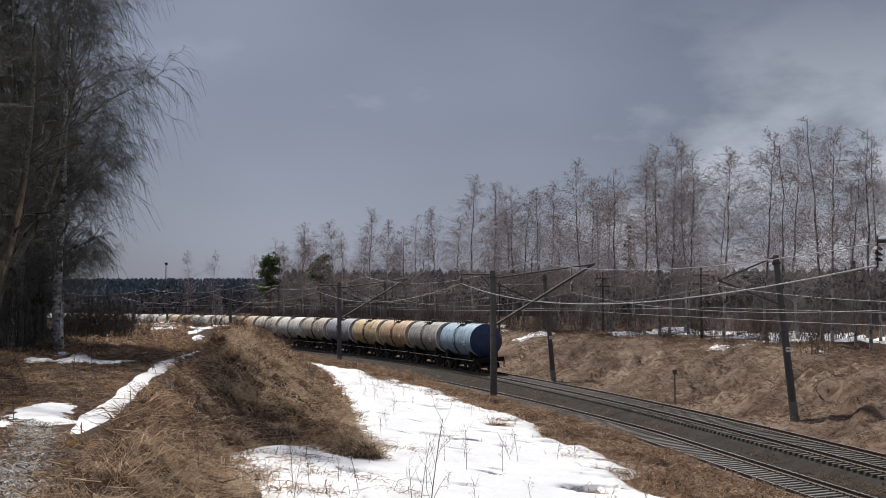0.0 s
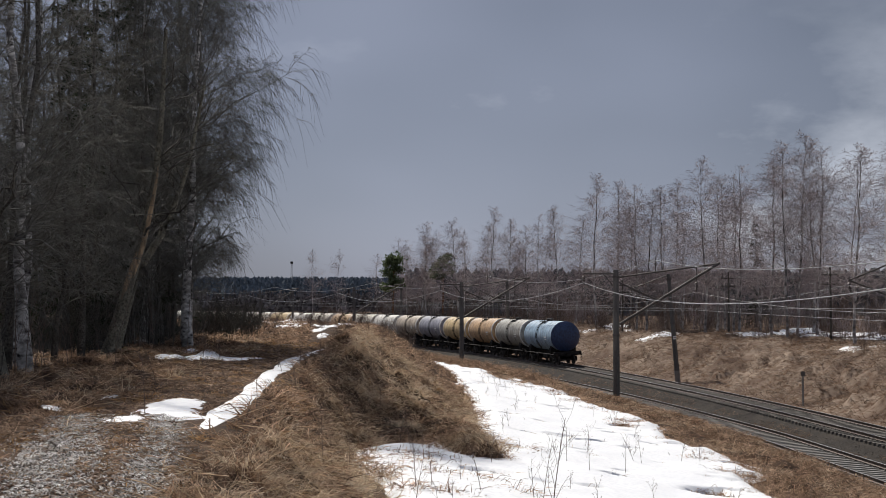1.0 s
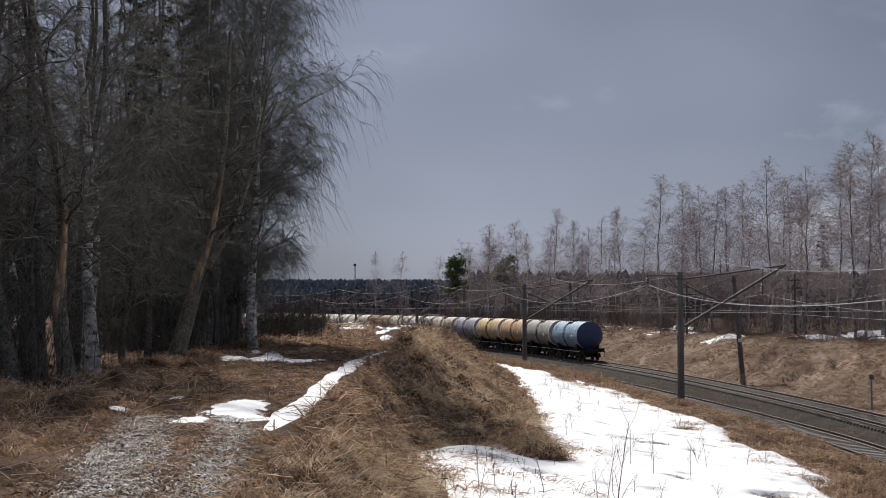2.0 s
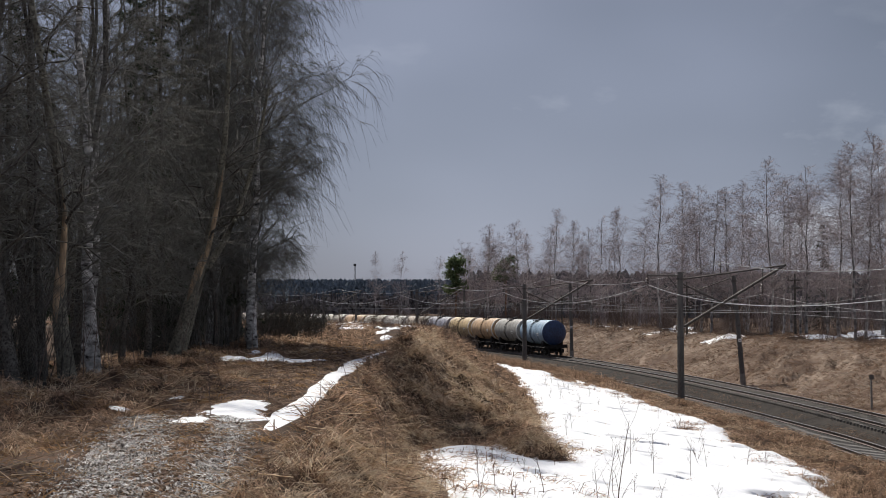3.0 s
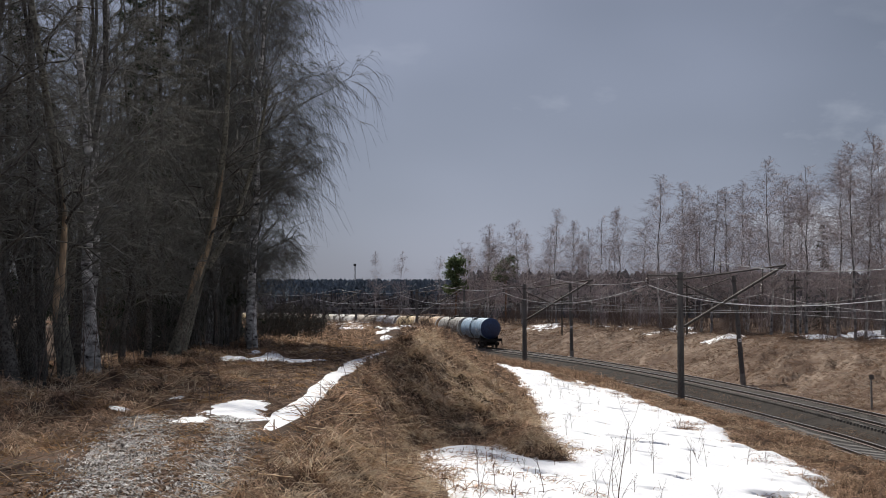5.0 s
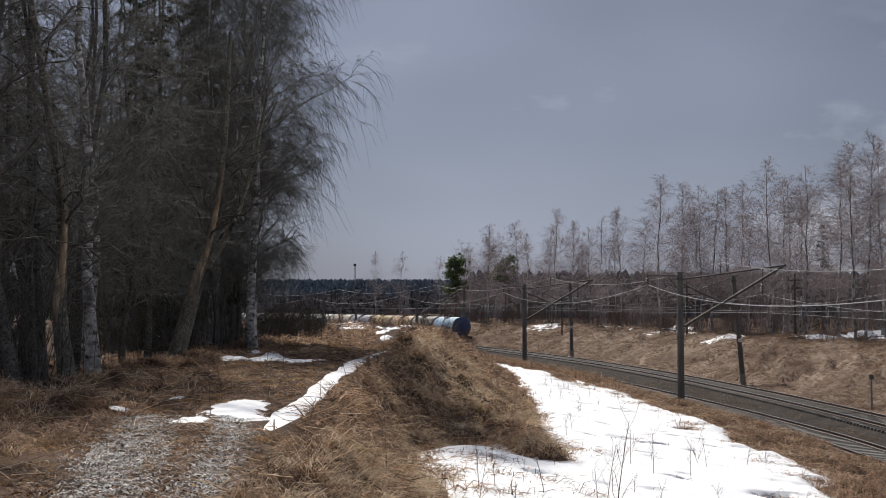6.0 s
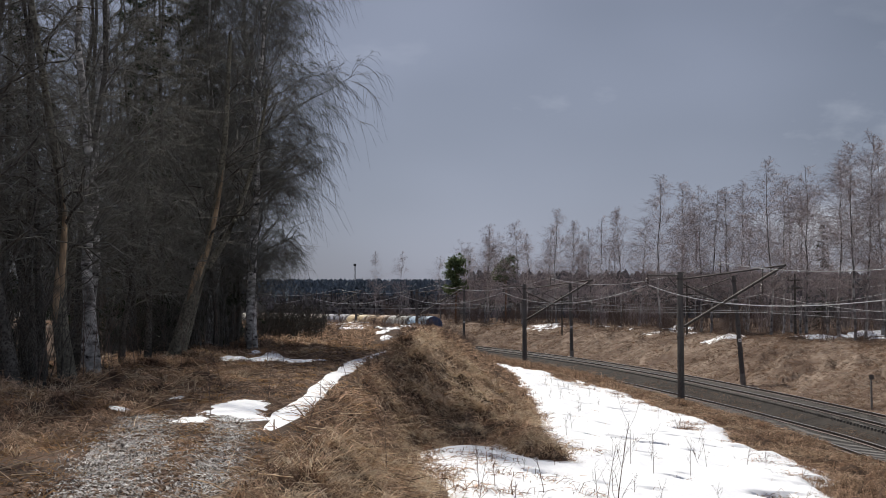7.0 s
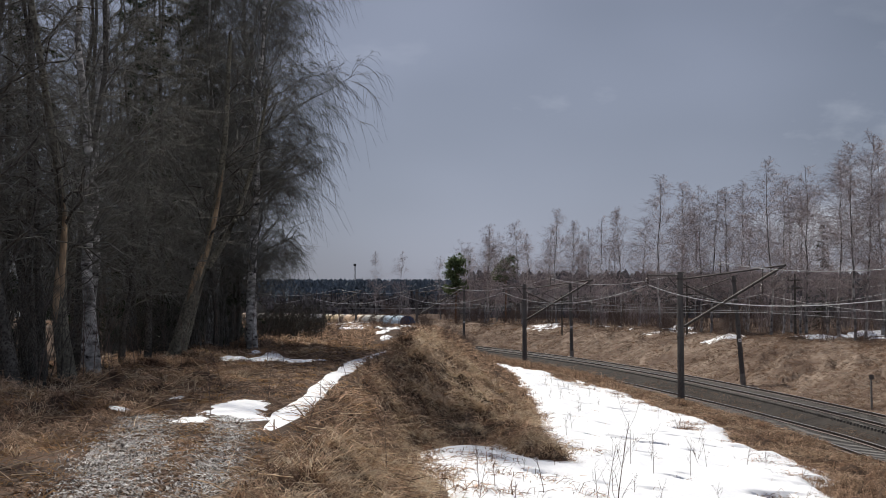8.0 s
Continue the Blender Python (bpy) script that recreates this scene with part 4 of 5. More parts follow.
def crown_put(me, mats, parent):
    if not me.materials:
        for m in mats:
            me.materials.append(m)
    return put("crown", me, None, parent)


def tree_thing(name, label, meshes, mats, m, group=""):
    t = thing(name, label, "tree", m, group)
    put("trunk", meshes[0], mats[0], t)
    crown_put(meshes[1], mats[1:], t)
    return t


def scaled(x, y, z, turn, k, kz=None):
    return Matrix.LocRotScale((x, y, z), Euler((0, 0, radians(turn))), (k, k, kz or k))


BIRCH = (M_FARBIRCH, M_BIRCHTWIG, M_BIRCHTWIG)
far_birch = [tree_meshes(f"birch{q}", 100 + q, 19, 0.105, (rng_l, 0.3), n=(66, 9, 5), lo=0.18, hi=0.97, reach=0.2, spread=(62, 22), lift=0.2, droop=(0.02, 0.12, 0.35), tw=0.0076, bend=0.04,
                         sub=0.42, twl=0.62, crown=(0.22, 0.70), oval=True, skew=1.05, rr=(0.3, 0.36, 0.5)) for q, rng_l in enumerate((0.4, -0.5, 0.9, 0.0, -0.8))]

thin_birch = [tree_meshes(f"thin_birch{q}", 120 + q, 19, 0.095, (rng_l, 0.2), n=(40, 7, 4), lo=0.2, hi=0.97, reach=0.19, spread=(58, 22), lift=0.2, droop=(0.02, 0.12, 0.3), tw=0.0082, bend=0.05,
                          sub=0.44, twl=0.66, crown=(0.2, 0.74), oval=True, skew=1.2, rr=(0.3, 0.36, 0.5)) for q, rng_l in enumerate((0.5, -0.7, 0.1))]

# tall birches at the edge of the wood beyond the tracks: x, y, height
EDGE = [(7.6, 240.9, 18.1), (10.8, 264.9, 15.1), (13.6, 227.0, 17.4), (18.6, 217.9, 18.5), (23.5, 243.8, 18.3), (22.2, 199.7, 15.1), (24.6, 183.0, 16.9), (31.0, 210.4, 16.7),
        (28.6, 174.8, 19.6), (32.7, 182.6, 19.5), (30.9, 159.2, 17.6), (34.1, 158.3, 17.2), (41.1, 181.0, 19.8), (34.4, 139.7, 18.8), (40.7, 155.2, 18.1), (37.0, 135.6, 17.3),
        (37.4, 125.4, 16.9), (39.5, 124.5, 18.8), (47.0, 142.2, 20.3), (37.8, 121.9, 17.9), (41.5, 124.6, 18.0), (38.5, 106.2, 16.2), (39.9, 101.6, 16.6), (45.4, 107.4, 17.5),
        (39.8, 88.3, 15.1), (41.9, 86.6, 15.6)]


def birch_wood():
    rng = np.random.default_rng(77)
    spots = [(x, y, h) for x, y, h in EDGE]
    for q in range(50):
        y = rng.uniform(72, 300)
        x = float(far_x(y)) + rng.uniform(17, 48)
        if x / y > 0.66:
            continue
        spots.append((x, y, rng.uniform(12.5, 17.5)))
    for q, (x, y, h) in enumerate(spots):
        k = h / 19.0
        t = tree_thing("birch", "bare grey-white birch at the edge of the wood" if q < len(EDGE) else "slender bare birch deeper in the wood", far_birch[q % 5] if q < len(EDGE) else thin_birch[q % 3], BIRCH,
                       scaled(x, y, land1(x, y) - 0.15, float(rng.uniform(0, 360)), max(k, 0.62) * float(rng.uniform(1.2, 1.55)), k), "birches beyond the tracks")


birch_wood()


def spruce_meshes(key, seed, h, r, boughs=95, sprays=22, reach=0.17, size=0.34, low=0.06, droop=0.35, narrow=0.9):
    rng = np.random.default_rng(seed)
    T, TR = trunk_line(rng, h, r, (0, 0), 0.01, top=0.05)
    A, AR = kids(rng, T, TR, boughs, low, 0.99, lambda t: h * reach * (1.03 - narrow * t), 82, 0.0, droop, 5, 0.3, 0.3, 0.03, 0.012)
    n = len(A)
    i = np.repeat(np.arange(n), sprays)
    t = rng.uniform(0.12, 1, n * sprays) * 4
    a = np.minimum(t.astype(int), 3)
    fr = (t - a)[:, None]
    c = A[i, a] * (1 - fr) + A[i, a + 1] * fr
    d = A[i, a + 1] - A[i, a]
    d /= np.linalg.norm(d, axis=1, keepdims=True) + 1e-9
    d = d + rng.normal(size=d.shape) * 0.55
    d[:, 2] -= 0.35
    d /= np.linalg.norm(d, axis=1, keepdims=True)
    s = np.cross(d, rng.normal(size=d.shape))
    s /= np.linalg.norm(s, axis=1, keepdims=True) + 1e-9
    L = size * rng.uniform(0.6, 1.4, len(c))[:, None]
    V = np.stack([c, c + d * L * 0.5 + s * L * 0.085, c + d * L, c + d * L * 0.5 - s * L * 0.085], 1).reshape(-1, 3)
    Q = np.arange(len(V)).reshape(-1, 4)
    tv, tq = tubes(T, TR, 8)
    return sheet(key + "_trunk", tv, tq, smooth=True), crown_mesh(key, tubes(A[:, ::2], AR[:, ::2], 3), (V, Q))


spruces = [spruce_meshes(f"spruce{q}", 300 + q, 18, 0.17, 140, 56, 0.15, 0.29, 0.05, 0.3) for q in range(3)]


def spruce(x, y, h, label, q, group=""):
    s = thing("spruce", label, "tree", scaled(x, y, land1(x, y) - 0.1, (q * 67) % 360, h / 18), group)
    put("trunk", spruces[q % 3][0], M_DARKBARK, s)
    crown_put(spruces[q % 3][1], (M_DARKBARK, M_NEEDLE), s)


def pine_meshes(seed, h, r, limbs=34, low=0.4):
    rng = np.random.default_rng(seed)
    T, TR = trunk_line(rng, h, r, (0.2, 0), 0.02, top=0.2)
    A, AR = kids(rng, T, TR, limbs, low, 0.99, lambda t: h * 0.27 * (1.05 - 0.6 * t), 65, 0.3, -0.1, 5, 0.4, 0.3, 0.04, 0.03)
    B, BR = kids(rng, A, AR, 6, 0.3, 1.0, lambda t: h * 0.07 * np.ones_like(t), 50, 0.35, 0.0, 3, 0.6, 0.4, 0.05, 0.02)
    tips = B[:, -1]
    n = 30
    c = np.repeat(tips, n, 0) + rng.normal(size=(len(tips) * n, 3)) * np.array([0.4, 0.4, 0.2])
    d = rng.normal(size=c.shape)
    d[:, 2] = np.abs(d[:, 2]) + 0.3
    d /= np.linalg.norm(d, axis=1, keepdims=True)
    s = np.cross(d, rng.normal(size=c.shape))
    s /= np.linalg.norm(s, axis=1, keepdims=True) + 1e-9
    L = rng.uniform(0.3, 0.6, len(c))[:, None]
    V = np.stack([c, c + d * L * 0.5 + s * L * 0.25, c + d * L, c + d * L * 0.5 - s * L * 0.25], 1).reshape(-1, 3)
    tv, tq = tubes(T, TR, 8)
    return sheet("pine_trunk", tv, tq, smooth=True), crown_mesh("pine", merge([tubes(A, AR, 4), tubes(B, BR, 3)]), (V, np.arange(len(V)).reshape(-1, 4)))


M_PINEBARK = mat("pine_bark", (0.16, 0.085, 0.05), (0.26, 0.14, 0.08), 2, 0.9, 0.4, fine=14, c3=(0.08, 0.05, 0.035))


def pines():
    for (x, y, h, low, sd) in ((2.4, 250.0, 11.4, 0.46, 9), (11.6, 246.0, 11.2, 0.56, 10)):
        ms = pine_meshes(sd, h, 0.2, 22 if sd == 9 else 12, low)
        p = thing("pine", "green pine with a rounded bushy crown" if sd == 9 else "thin green pine among bare birches", "tree", pose(x, y, land1(x, y) - 0.1))
        put("trunk", ms[0], M_PINEBARK, p)
        crown_put(ms[1], (M_PINEBARK, M_PINE), p)


pines()


def far_woods(name, label, n, seed, span, hgt, wide, material=None, tiers=5):
    """Far conifers, ragged cones of overlapping skirts, joined."""
    rng = np.random.default_rng(seed)
    x, y = span(rng, n)
    z = land(x, y, False) - 0.5
    h = rng.uniform(*hgt, n)
    w = h * rng.uniform(*wide, n)
    sides = 7
    a = np.arange(sides) * 2 * np.pi / sides
    ang = a[None, None] + rng.uniform(0, 6.28, (n, tiers))[:, :, None]
    f = np.arange(tiers) / tiers
    rad = w[:, None, None] * (1.02 - f)[None, :, None] * (1 + 0.4 * rng.normal(size=(n, tiers, sides)).clip(-1, 1))
    zz = z[:, None, None] + h[:, None, None] * (0.04 + 0.9 * f)[None, :, None] + h[:, None, None] * 0.03 * rng.normal(size=(n, tiers, sides))
    ring = np.stack([x[:, None, None] + rad * np.cos(ang), y[:, None, None] + rad * np.sin(ang), zz], -1)
    tip = np.stack([np.broadcast_to(x[:, None], (n, tiers)), np.broadcast_to(y[:, None], (n, tiers)), z[:, None] + h[:, None] * (0.04 + 0.9 * f + 0.32 * (1.05 - f * 0.85))[None]], -1)
    V = np.concatenate([ring, tip[:, :, None, :]], 2).reshape(-1, 3)
    o = (np.arange(n * tiers) * (sides + 1))[:, None]
    j = np.arange(sides)[None]
    T = np.stack([o + j, o + (j + 1) % sides, np.broadcast_to(o + sides, (n * tiers, sides))], -1).reshape(-1, 3)
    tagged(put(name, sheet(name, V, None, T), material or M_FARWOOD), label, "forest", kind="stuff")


def ridge_span(rng, n):
    y = rng.uniform(850, 1500, n)
    return y * rng.uniform(-0.36, 0.42, n), y


def belt_span(rng, n):
    y = rng.uniform(330, 470, n)
    return y * rng.uniform(0.02, 0.75, n), y


def side_span(rng, n):
    y = rng.uniform(60, 330, n)
    return np.maximum(y * rng.uniform(0.35, 1.0, n), far_x(y) + 75) + rng.uniform(0, 60, n), y


def low_span(rng, n):
    y = rng.uniform(480, 640, n)
    return y * rng.uniform(-0.36, 0.05, n), y


far_woods("far_ridge_forest", "dark conifer forest on the distant rise, tinted blue for haze", 7500, 21, ridge_span, (15.5, 18.5), (0.16, 0.26), None, 3)
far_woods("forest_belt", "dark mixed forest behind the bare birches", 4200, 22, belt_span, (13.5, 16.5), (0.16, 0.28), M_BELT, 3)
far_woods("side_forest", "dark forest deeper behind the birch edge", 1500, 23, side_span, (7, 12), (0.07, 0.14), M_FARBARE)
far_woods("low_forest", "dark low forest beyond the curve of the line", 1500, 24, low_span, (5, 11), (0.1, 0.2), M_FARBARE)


def mast():
    m = thing("radio_mast", "thin dark lattice radio mast above the far forest", "mast", pose(-73.0, 1100.0, float(land(np.array([-73.0]), np.array([1100.0]))[0])))
    bm = bmesh.new()
    h = 25.5
    for sx, sy in ((-1, -1), (1, -1), (1, 1), (-1, 1)):
        rod(bm, (sx * 0.7, sy * 0.7, 0), (sx * 0.45, sy * 0.45, h), 0.14, 4)
    for q in range(14):
        z = q * h / 14
        rod(bm, (-0.7, -0.7, z), (0.6, -0.6, z + h / 14), 0.09, 4)
    part("lattice", bm, M_BLACKIRON, m)
    bm = bmesh.new()
    box(bm, -1.1, 1.1, -1.1, 1.1, h - 1.5, h + 0.3, 0.1)
    part("platform", bm, M_BLACKIRON, m)


mast()


# ---- bushes: many thin stems fanning from the ground
def bush_meshes(key, seed, stems, h, spread, tw):
    rng = np.random.default_rng(seed)
    k = 4
    s = np.linspace(0, 1, k)
    az = rng.uniform(0, 6.28, stems)
    out = rng.uniform(0.1, spread, stems)
    H = h * rng.uniform(0.5, 1.1, stems)
    b = rng.normal(size=(stems, 2)) * 0.35 * spread
    P = np.stack([b[:, :1] + (out * np.cos(az))[:, None] * s ** 1.4, b[:, 1:] + (out * np.sin(az))[:, None] * s ** 1.4, H[:, None] * s], -1)
    R = tw * 1.6 * (1 - 0.7 * s)[None] * rng.uniform(0.7, 1.4, stems)[:, None]
    B, BR = kids(rng, P, R, 7, 0.25, 1, lambda t: h * 0.34 * (1.1 - 0.6 * t), 40, 0.2, 0.05, 2, 0.7, 0.4, 0.05, tw)
    V, Q = merge([tubes(P, R, 3), tubes(B, BR, 3)])
    return sheet(key, V, Q)


bushes = [bush_meshes(f"bush{q}", 500 + q, 26, 3.4, 1.5, 0.011) for q in range(4)]

bush_of = {}


def bush(x, y, k, q, label, material=None, kz=None):
    m = material or M_SHRUB
    if (q % 4, m.name) not in bush_of:
        me = bushes[q % 4].copy()
        me.materials.clear()
        me.materials.append(m)
        bush_of[(q % 4, m.name)] = me
    b = tagged(put("bush", bush_of[(q % 4, m.name)], None), label, "bush", "bare bushes along the cutting")
    b.matrix_basis = scaled(x, y, land1(x, y) - 0.05, (q * 73) % 360, k, kz)


def thickets():
    rng = np.random.default_rng(91)
    for q in range(95):                       # taller scrub between the trunks
        y = rng.uniform(80, 300)
        x = float(far_x(y)) + 19 + rng.random() * 42
        if x / y > 0.66:
            continue
        bush(x, y, float(rng.uniform(0.9, 1.7)), q, "tall grey leafless scrub between birch trunks", M_BIRCHTWIG if q % 3 == 0 else None)
    chunks = []                               # dense undergrowth behind the edge, past counting
    for q in range(70):
        y = rng.uniform(95, 290)
        x = float(far_x(y)) + 22 + rng.random() * 42
        if x / y > 0.66:
            continue
        me = bushes[q % 4]
        V, Q = np.zeros(len(me.vertices) * 3), np.zeros(len(me.loops), np.int32)
        me.vertices.foreach_get("co", V)
        me.loops.foreach_get("vertex_index", Q)
        a, k = rng.uniform(0, 6.28), rng.uniform(1.0, 1.5)
        V = V.reshape(-1, 3) * (k, k, rng.uniform(0.8, 1.7))
        V = np.stack([V[:, 0] * math.cos(a) - V[:, 1] * math.sin(a) + x, V[:, 0] * math.sin(a) + V[:, 1] * math.cos(a) + y, V[:, 2] + land1(x, y) - 0.05], -1)
        chunks.append((V, Q.reshape(-1, 4)))
    tagged(put("undergrowth", sheet("undergrowth", *merge(chunks)), M_UNDER), "dense leafless undergrowth between the birches", "undergrowth", kind="stuff")
    for q in range(80):                       # edge of the wood beyond the tracks
        y = rng.uniform(72, 300)
        x = float(far_x(y)) + 12.5 + abs(rng.normal(0, 9))
        if x / y > 0.66:
            continue
        bush(x, y, float(rng.uniform(0.4, 0.95)), q, "leafless brown scrub at the wood's edge")
    for q in range(20):                       # scattered on the far cutting slope
        y = rng.uniform(75, 180)
        bush(float(far_x(y)) + rng.uniform(6, 12), y, float(rng.uniform(0.18, 0.42)), q, "small leafless bush on the cutting slope")
    for q in range(34):                       # plateau beyond the mound, by the line
        y = rng.uniform(60, 170)
        x = float(foot_x(y)) - rng.uniform(1.5, 12)
        bush(x, y, float(rng.uniform(0.2, 0.5)), q, "low leafless bush on the grassy plateau")
    for q in range(34):                       # dark clump where the path leaves the wood
        y = rng.uniform(66, 105)
        bush(y * rng.uniform(-0.14, -0.09), y, float(rng.uniform(0.35, 0.7)), q, "dark leafless bush beside the path", M_DARKBARK)
    for q in range(26):
        y = rng.uniform(62, 180)
        bush(-0.128 * y - rng.uniform(0.5, 14), y, float(rng.uniform(0.5, 1.1)), q, "dark leafless bush beside the path", M_TWIG)


thickets()


# ---- near wood beside the path
def crooked(name, label, pts, y, r0, r1, mats, seed, n=(16, 5, 4), reach=2.4):
    """A crooked trunk through points (x, z) at depth y, with side limbs; mats: trunk, bare upper stem."""
    rng = np.random.default_rng(seed)
    pts = np.array(pts, float)
    t = np.linspace(0, len(pts) - 1, 14)
    x = np.interp(t, np.arange(len(pts)), pts[:, 0])
    z = np.interp(t, np.arange(len(pts)), pts[:, 1])
    base = np.array([x[0], y, land1(x[0], y) - 0.15])
    P = np.stack([x, y + 0.5 * np.sin(t * 0.9), z], -1) - base
    P[0] = (0, 0, 0)
    R = np.linspace(r0, r1, 14) * (1 + 0.25 * np.exp(-np.arange(14) * 0.9))
    T = thing(name, label, "tree", pose(*base))
    V, Q = tubes(P[None, :5], R[None, :5], 10)
    put("trunk", sheet("crooked_trunk", V, Q, smooth=True), mats[0], T)
    V, Q = tubes(P[None, 4:], R[None, 4:] * 0.999, 10)
    put("upper_stem", sheet("upper_stem", V, Q, smooth=True), mats[0], T)
    if mats[1] is M_BARE:                   # long tapering scar where the bark is torn off
        for a, b, off in ((3, 9, 0.45), (2, 5, -0.2)):
            k = np.linspace(0, 1, 13)
            c = np.stack([np.interp(a + k * (b - a), np.arange(14), P[:, j]) for j in range(3)], -1)
            rr = np.interp(a + k * (b - a), np.arange(14), R)
            c = c + np.array([off, -0.6, 0])[None] * rr[:, None]
            V, Q = tubes(c[None], (rr * 0.62 * np.sin(np.pi * (0.04 + 0.92 * k)) ** 0.7)[None], 8)
            put("torn_strip", sheet("torn_strip", V, Q, smooth=True), M_BARE, T, "bare tan wood stripped of bark")
    A, AR = kids(rng, P[None], R[None], n[0], 0.35, 1.0, lambda t: reach * (1.2 - 0.5 * t), 55, 0.25, 0.1, 5, 0.4, 0.25, 0.05, 0.014)
    B, BR = kids(rng, A, AR, n[1], 0.2, 1, lambda t: reach * 0.5 * (1.1 - 0.5 * t), 45, 0.1, 0.15, 4, 0.6, 0.4, 0.05, 0.009)
    C, CR = kids(rng, B, BR, n[2], 0.2, 1, lambda t: reach * 0.26 * np.ones_like(t), 40, 0.0, 0.2, 3, 0.7, 0.4, 0.05, 0.006)
    crown_put(crown_mesh("willow", tubes(A, AR, 4), tubes(B, BR, 3), tubes(C, CR, 3)), (M_DARKBARK, M_TWIG), T)


def near_wood():
    rng = np.random.default_rng(41)
    # the large weeping birch that closes the wood
    hero = tree_meshes("weeping_birch", 15, 22.5, 0.2, (1.0, 0.2), n=(104, 12, 14), lo=0.12, hi=0.97, reach=0.21, spread=(66, 42), lift=0.3, droop=(0.1, 0.3, 0.75), tw=0.0068, bend=0.045, sub=0.44, twl=0.44,
                       rr=(0.28, 0.34, 0.42), crown=(0.1, 0.8), oval=True, kk=(4, 3), skew=1.1, wob=0.03, vary=(0.8, 1.08))
    tree_thing("birch", "tall weeping birch with white bark and fine drooping twigs", hero, (M_BIRCH, M_TWIG, M_TWIG), scaled(-7.45, 52.0, land1(-7.45, 52.0) - 0.15, 0, 0.93, 1.0))
    tree_thing("birch", "second weeping birch with fine drooping twigs in the wood", hero, (M_BIRCH, M_TWIG, M_TWIG), scaled(-8.7, 60.0, land1(-8.7, 60.0) - 0.15, 205, 0.97), "trees of the wood by the path")
    hero2 = tree_meshes("weeping_birch_b", 14, 18, 0.18, (0.5, -0.3), n=(50, 8, 6), lo=0.22, reach=0.21, spread=50, lift=0.3, droop=(0.12, 0.4, 0.6), tw=0.0062, bend=0.05, sub=0.42, twl=0.6, crown=(1.05, 0.6))
    for q, (x, y, k, turn) in enumerate(((-9.7, 55.5, 1.0, 140), (-8.5, 32.5, 0.85, 250), (-8.9, 62.0, 0.85, 30), (-10.0, 37, 1.0, 80))):
        tree_thing("birch", "white-stemmed birch standing in the dark wood", hero2, (M_BIRCH, M_TWIG, M_TWIG), scaled(x, y, land1(x, y) - 0.15, turn, k), "trees of the wood by the path")
    crooked("willow", "storm-split willow with tan stripped wood beside the path", [(-8.56, 4.1), (-8.02, 6.4), (-7.54, 8.0), (-7.13, 9.8), (-6.86, 11.6), (-6.7, 14.6)], 42.0, 0.20, 0.06, (M_WILLOW, M_BARE), 3)
    crooked("willow", "forked willow limb leaning towards the path", [(-8.5, 4.1), (-7.84, 6.95), (-6.86, 8.55), (-6.15, 10.5), (-5.6, 13.0)], 42.6, 0.16, 0.04, (M_WILLOW, M_WILLOW), 4)
    crooked("willow", "old willow with bark torn off its stem", [(-7.57, 4.3), (-7.92, 5.8), (-7.92, 7.05), (-7.8, 7.86), (-7.86, 9.2), (-8.3, 12.2)], 27.0, 0.17, 0.06, (M_WILLOW, M_BARE), 5)
    crooked("willow", "dark leaning willow at the edge of the wood", [(-8.0, 4.2), (-8.35, 5.4), (-8.75, 7.2), (-9.0, 9.5), (-8.7, 12.0)], 25.0, 0.15, 0.06, (M_DARKBARK, M_DARKBARK), 6)
    crooked("willow", "dark curved willow at the edge of the wood", [(-9.0, 4.0), (-9.2, 6.5), (-9.9, 8.6), (-10.1, 10.4), (-9.6, 13.0)], 29.0, 0.17, 0.06, (M_DARKBARK, M_DARKBARK), 8)
    alders = [tree_meshes(f"alder{q}", 700 + q, 15, 0.1, (ln, 0.2), n=(38, 7, 7), lo=0.12, reach=0.21, spread=60, lift=0.18, droop=(0.05, 0.12, 0.25), tw=0.0062, bend=0.09, rr=(0.26, 0.3, 0.45)) for q, ln in enumerate((0.8, -0.6, 0.3, 1.2))]
    made = 0
    while made < 40:
        y = rng.uniform(23, 66)
        x = -7.6 - 0.02 * y - abs(rng.normal(0, 4.5))
        if x / y < -0.42:
            continue
        k = float(rng.uniform(0.75, 1.2))
        tree_thing("alder", "thin dark leafless tree in the wood by the path", alders[made % 4], (M_DARKBARK, M_TWIG, M_TWIG), scaled(x, y, land1(x, y) - 0.15, float(rng.uniform(0, 360)), k), "trees of the wood by the path")
        made += 1
    made = 0
    while made < 34:
        y = rng.uniform(36, 92)
        x = -10.2 - abs(rng.normal(0, 7.0)) if y < 58 else -0.155 * y - abs(rng.normal(0, 9))
        if x / y < -0.45 or x > -9.2 or (x / y < -0.235 and rng.random() < 0.99):
            continue
        spruce(x, y, float(rng.uniform(14, 21)) if y < 62 else float(rng.uniform(9, 15)), "dark green spruce deep in the wood", made, "trees of the wood by the path")
        made += 1
    for q in range(34):
        y = rng.uniform(24, 62)
        x = -8.0 - abs(rng.normal(0, 4))
        bush(x, y, float(rng.uniform(0.4, 1.0)), q, "dark leafless undergrowth in the wood", M_TWIG if q % 2 else M_DARKBARK)


near_wood()
spruce(48.5, 170.0, 14.2, "lone dark spruce among bare birches", 1)


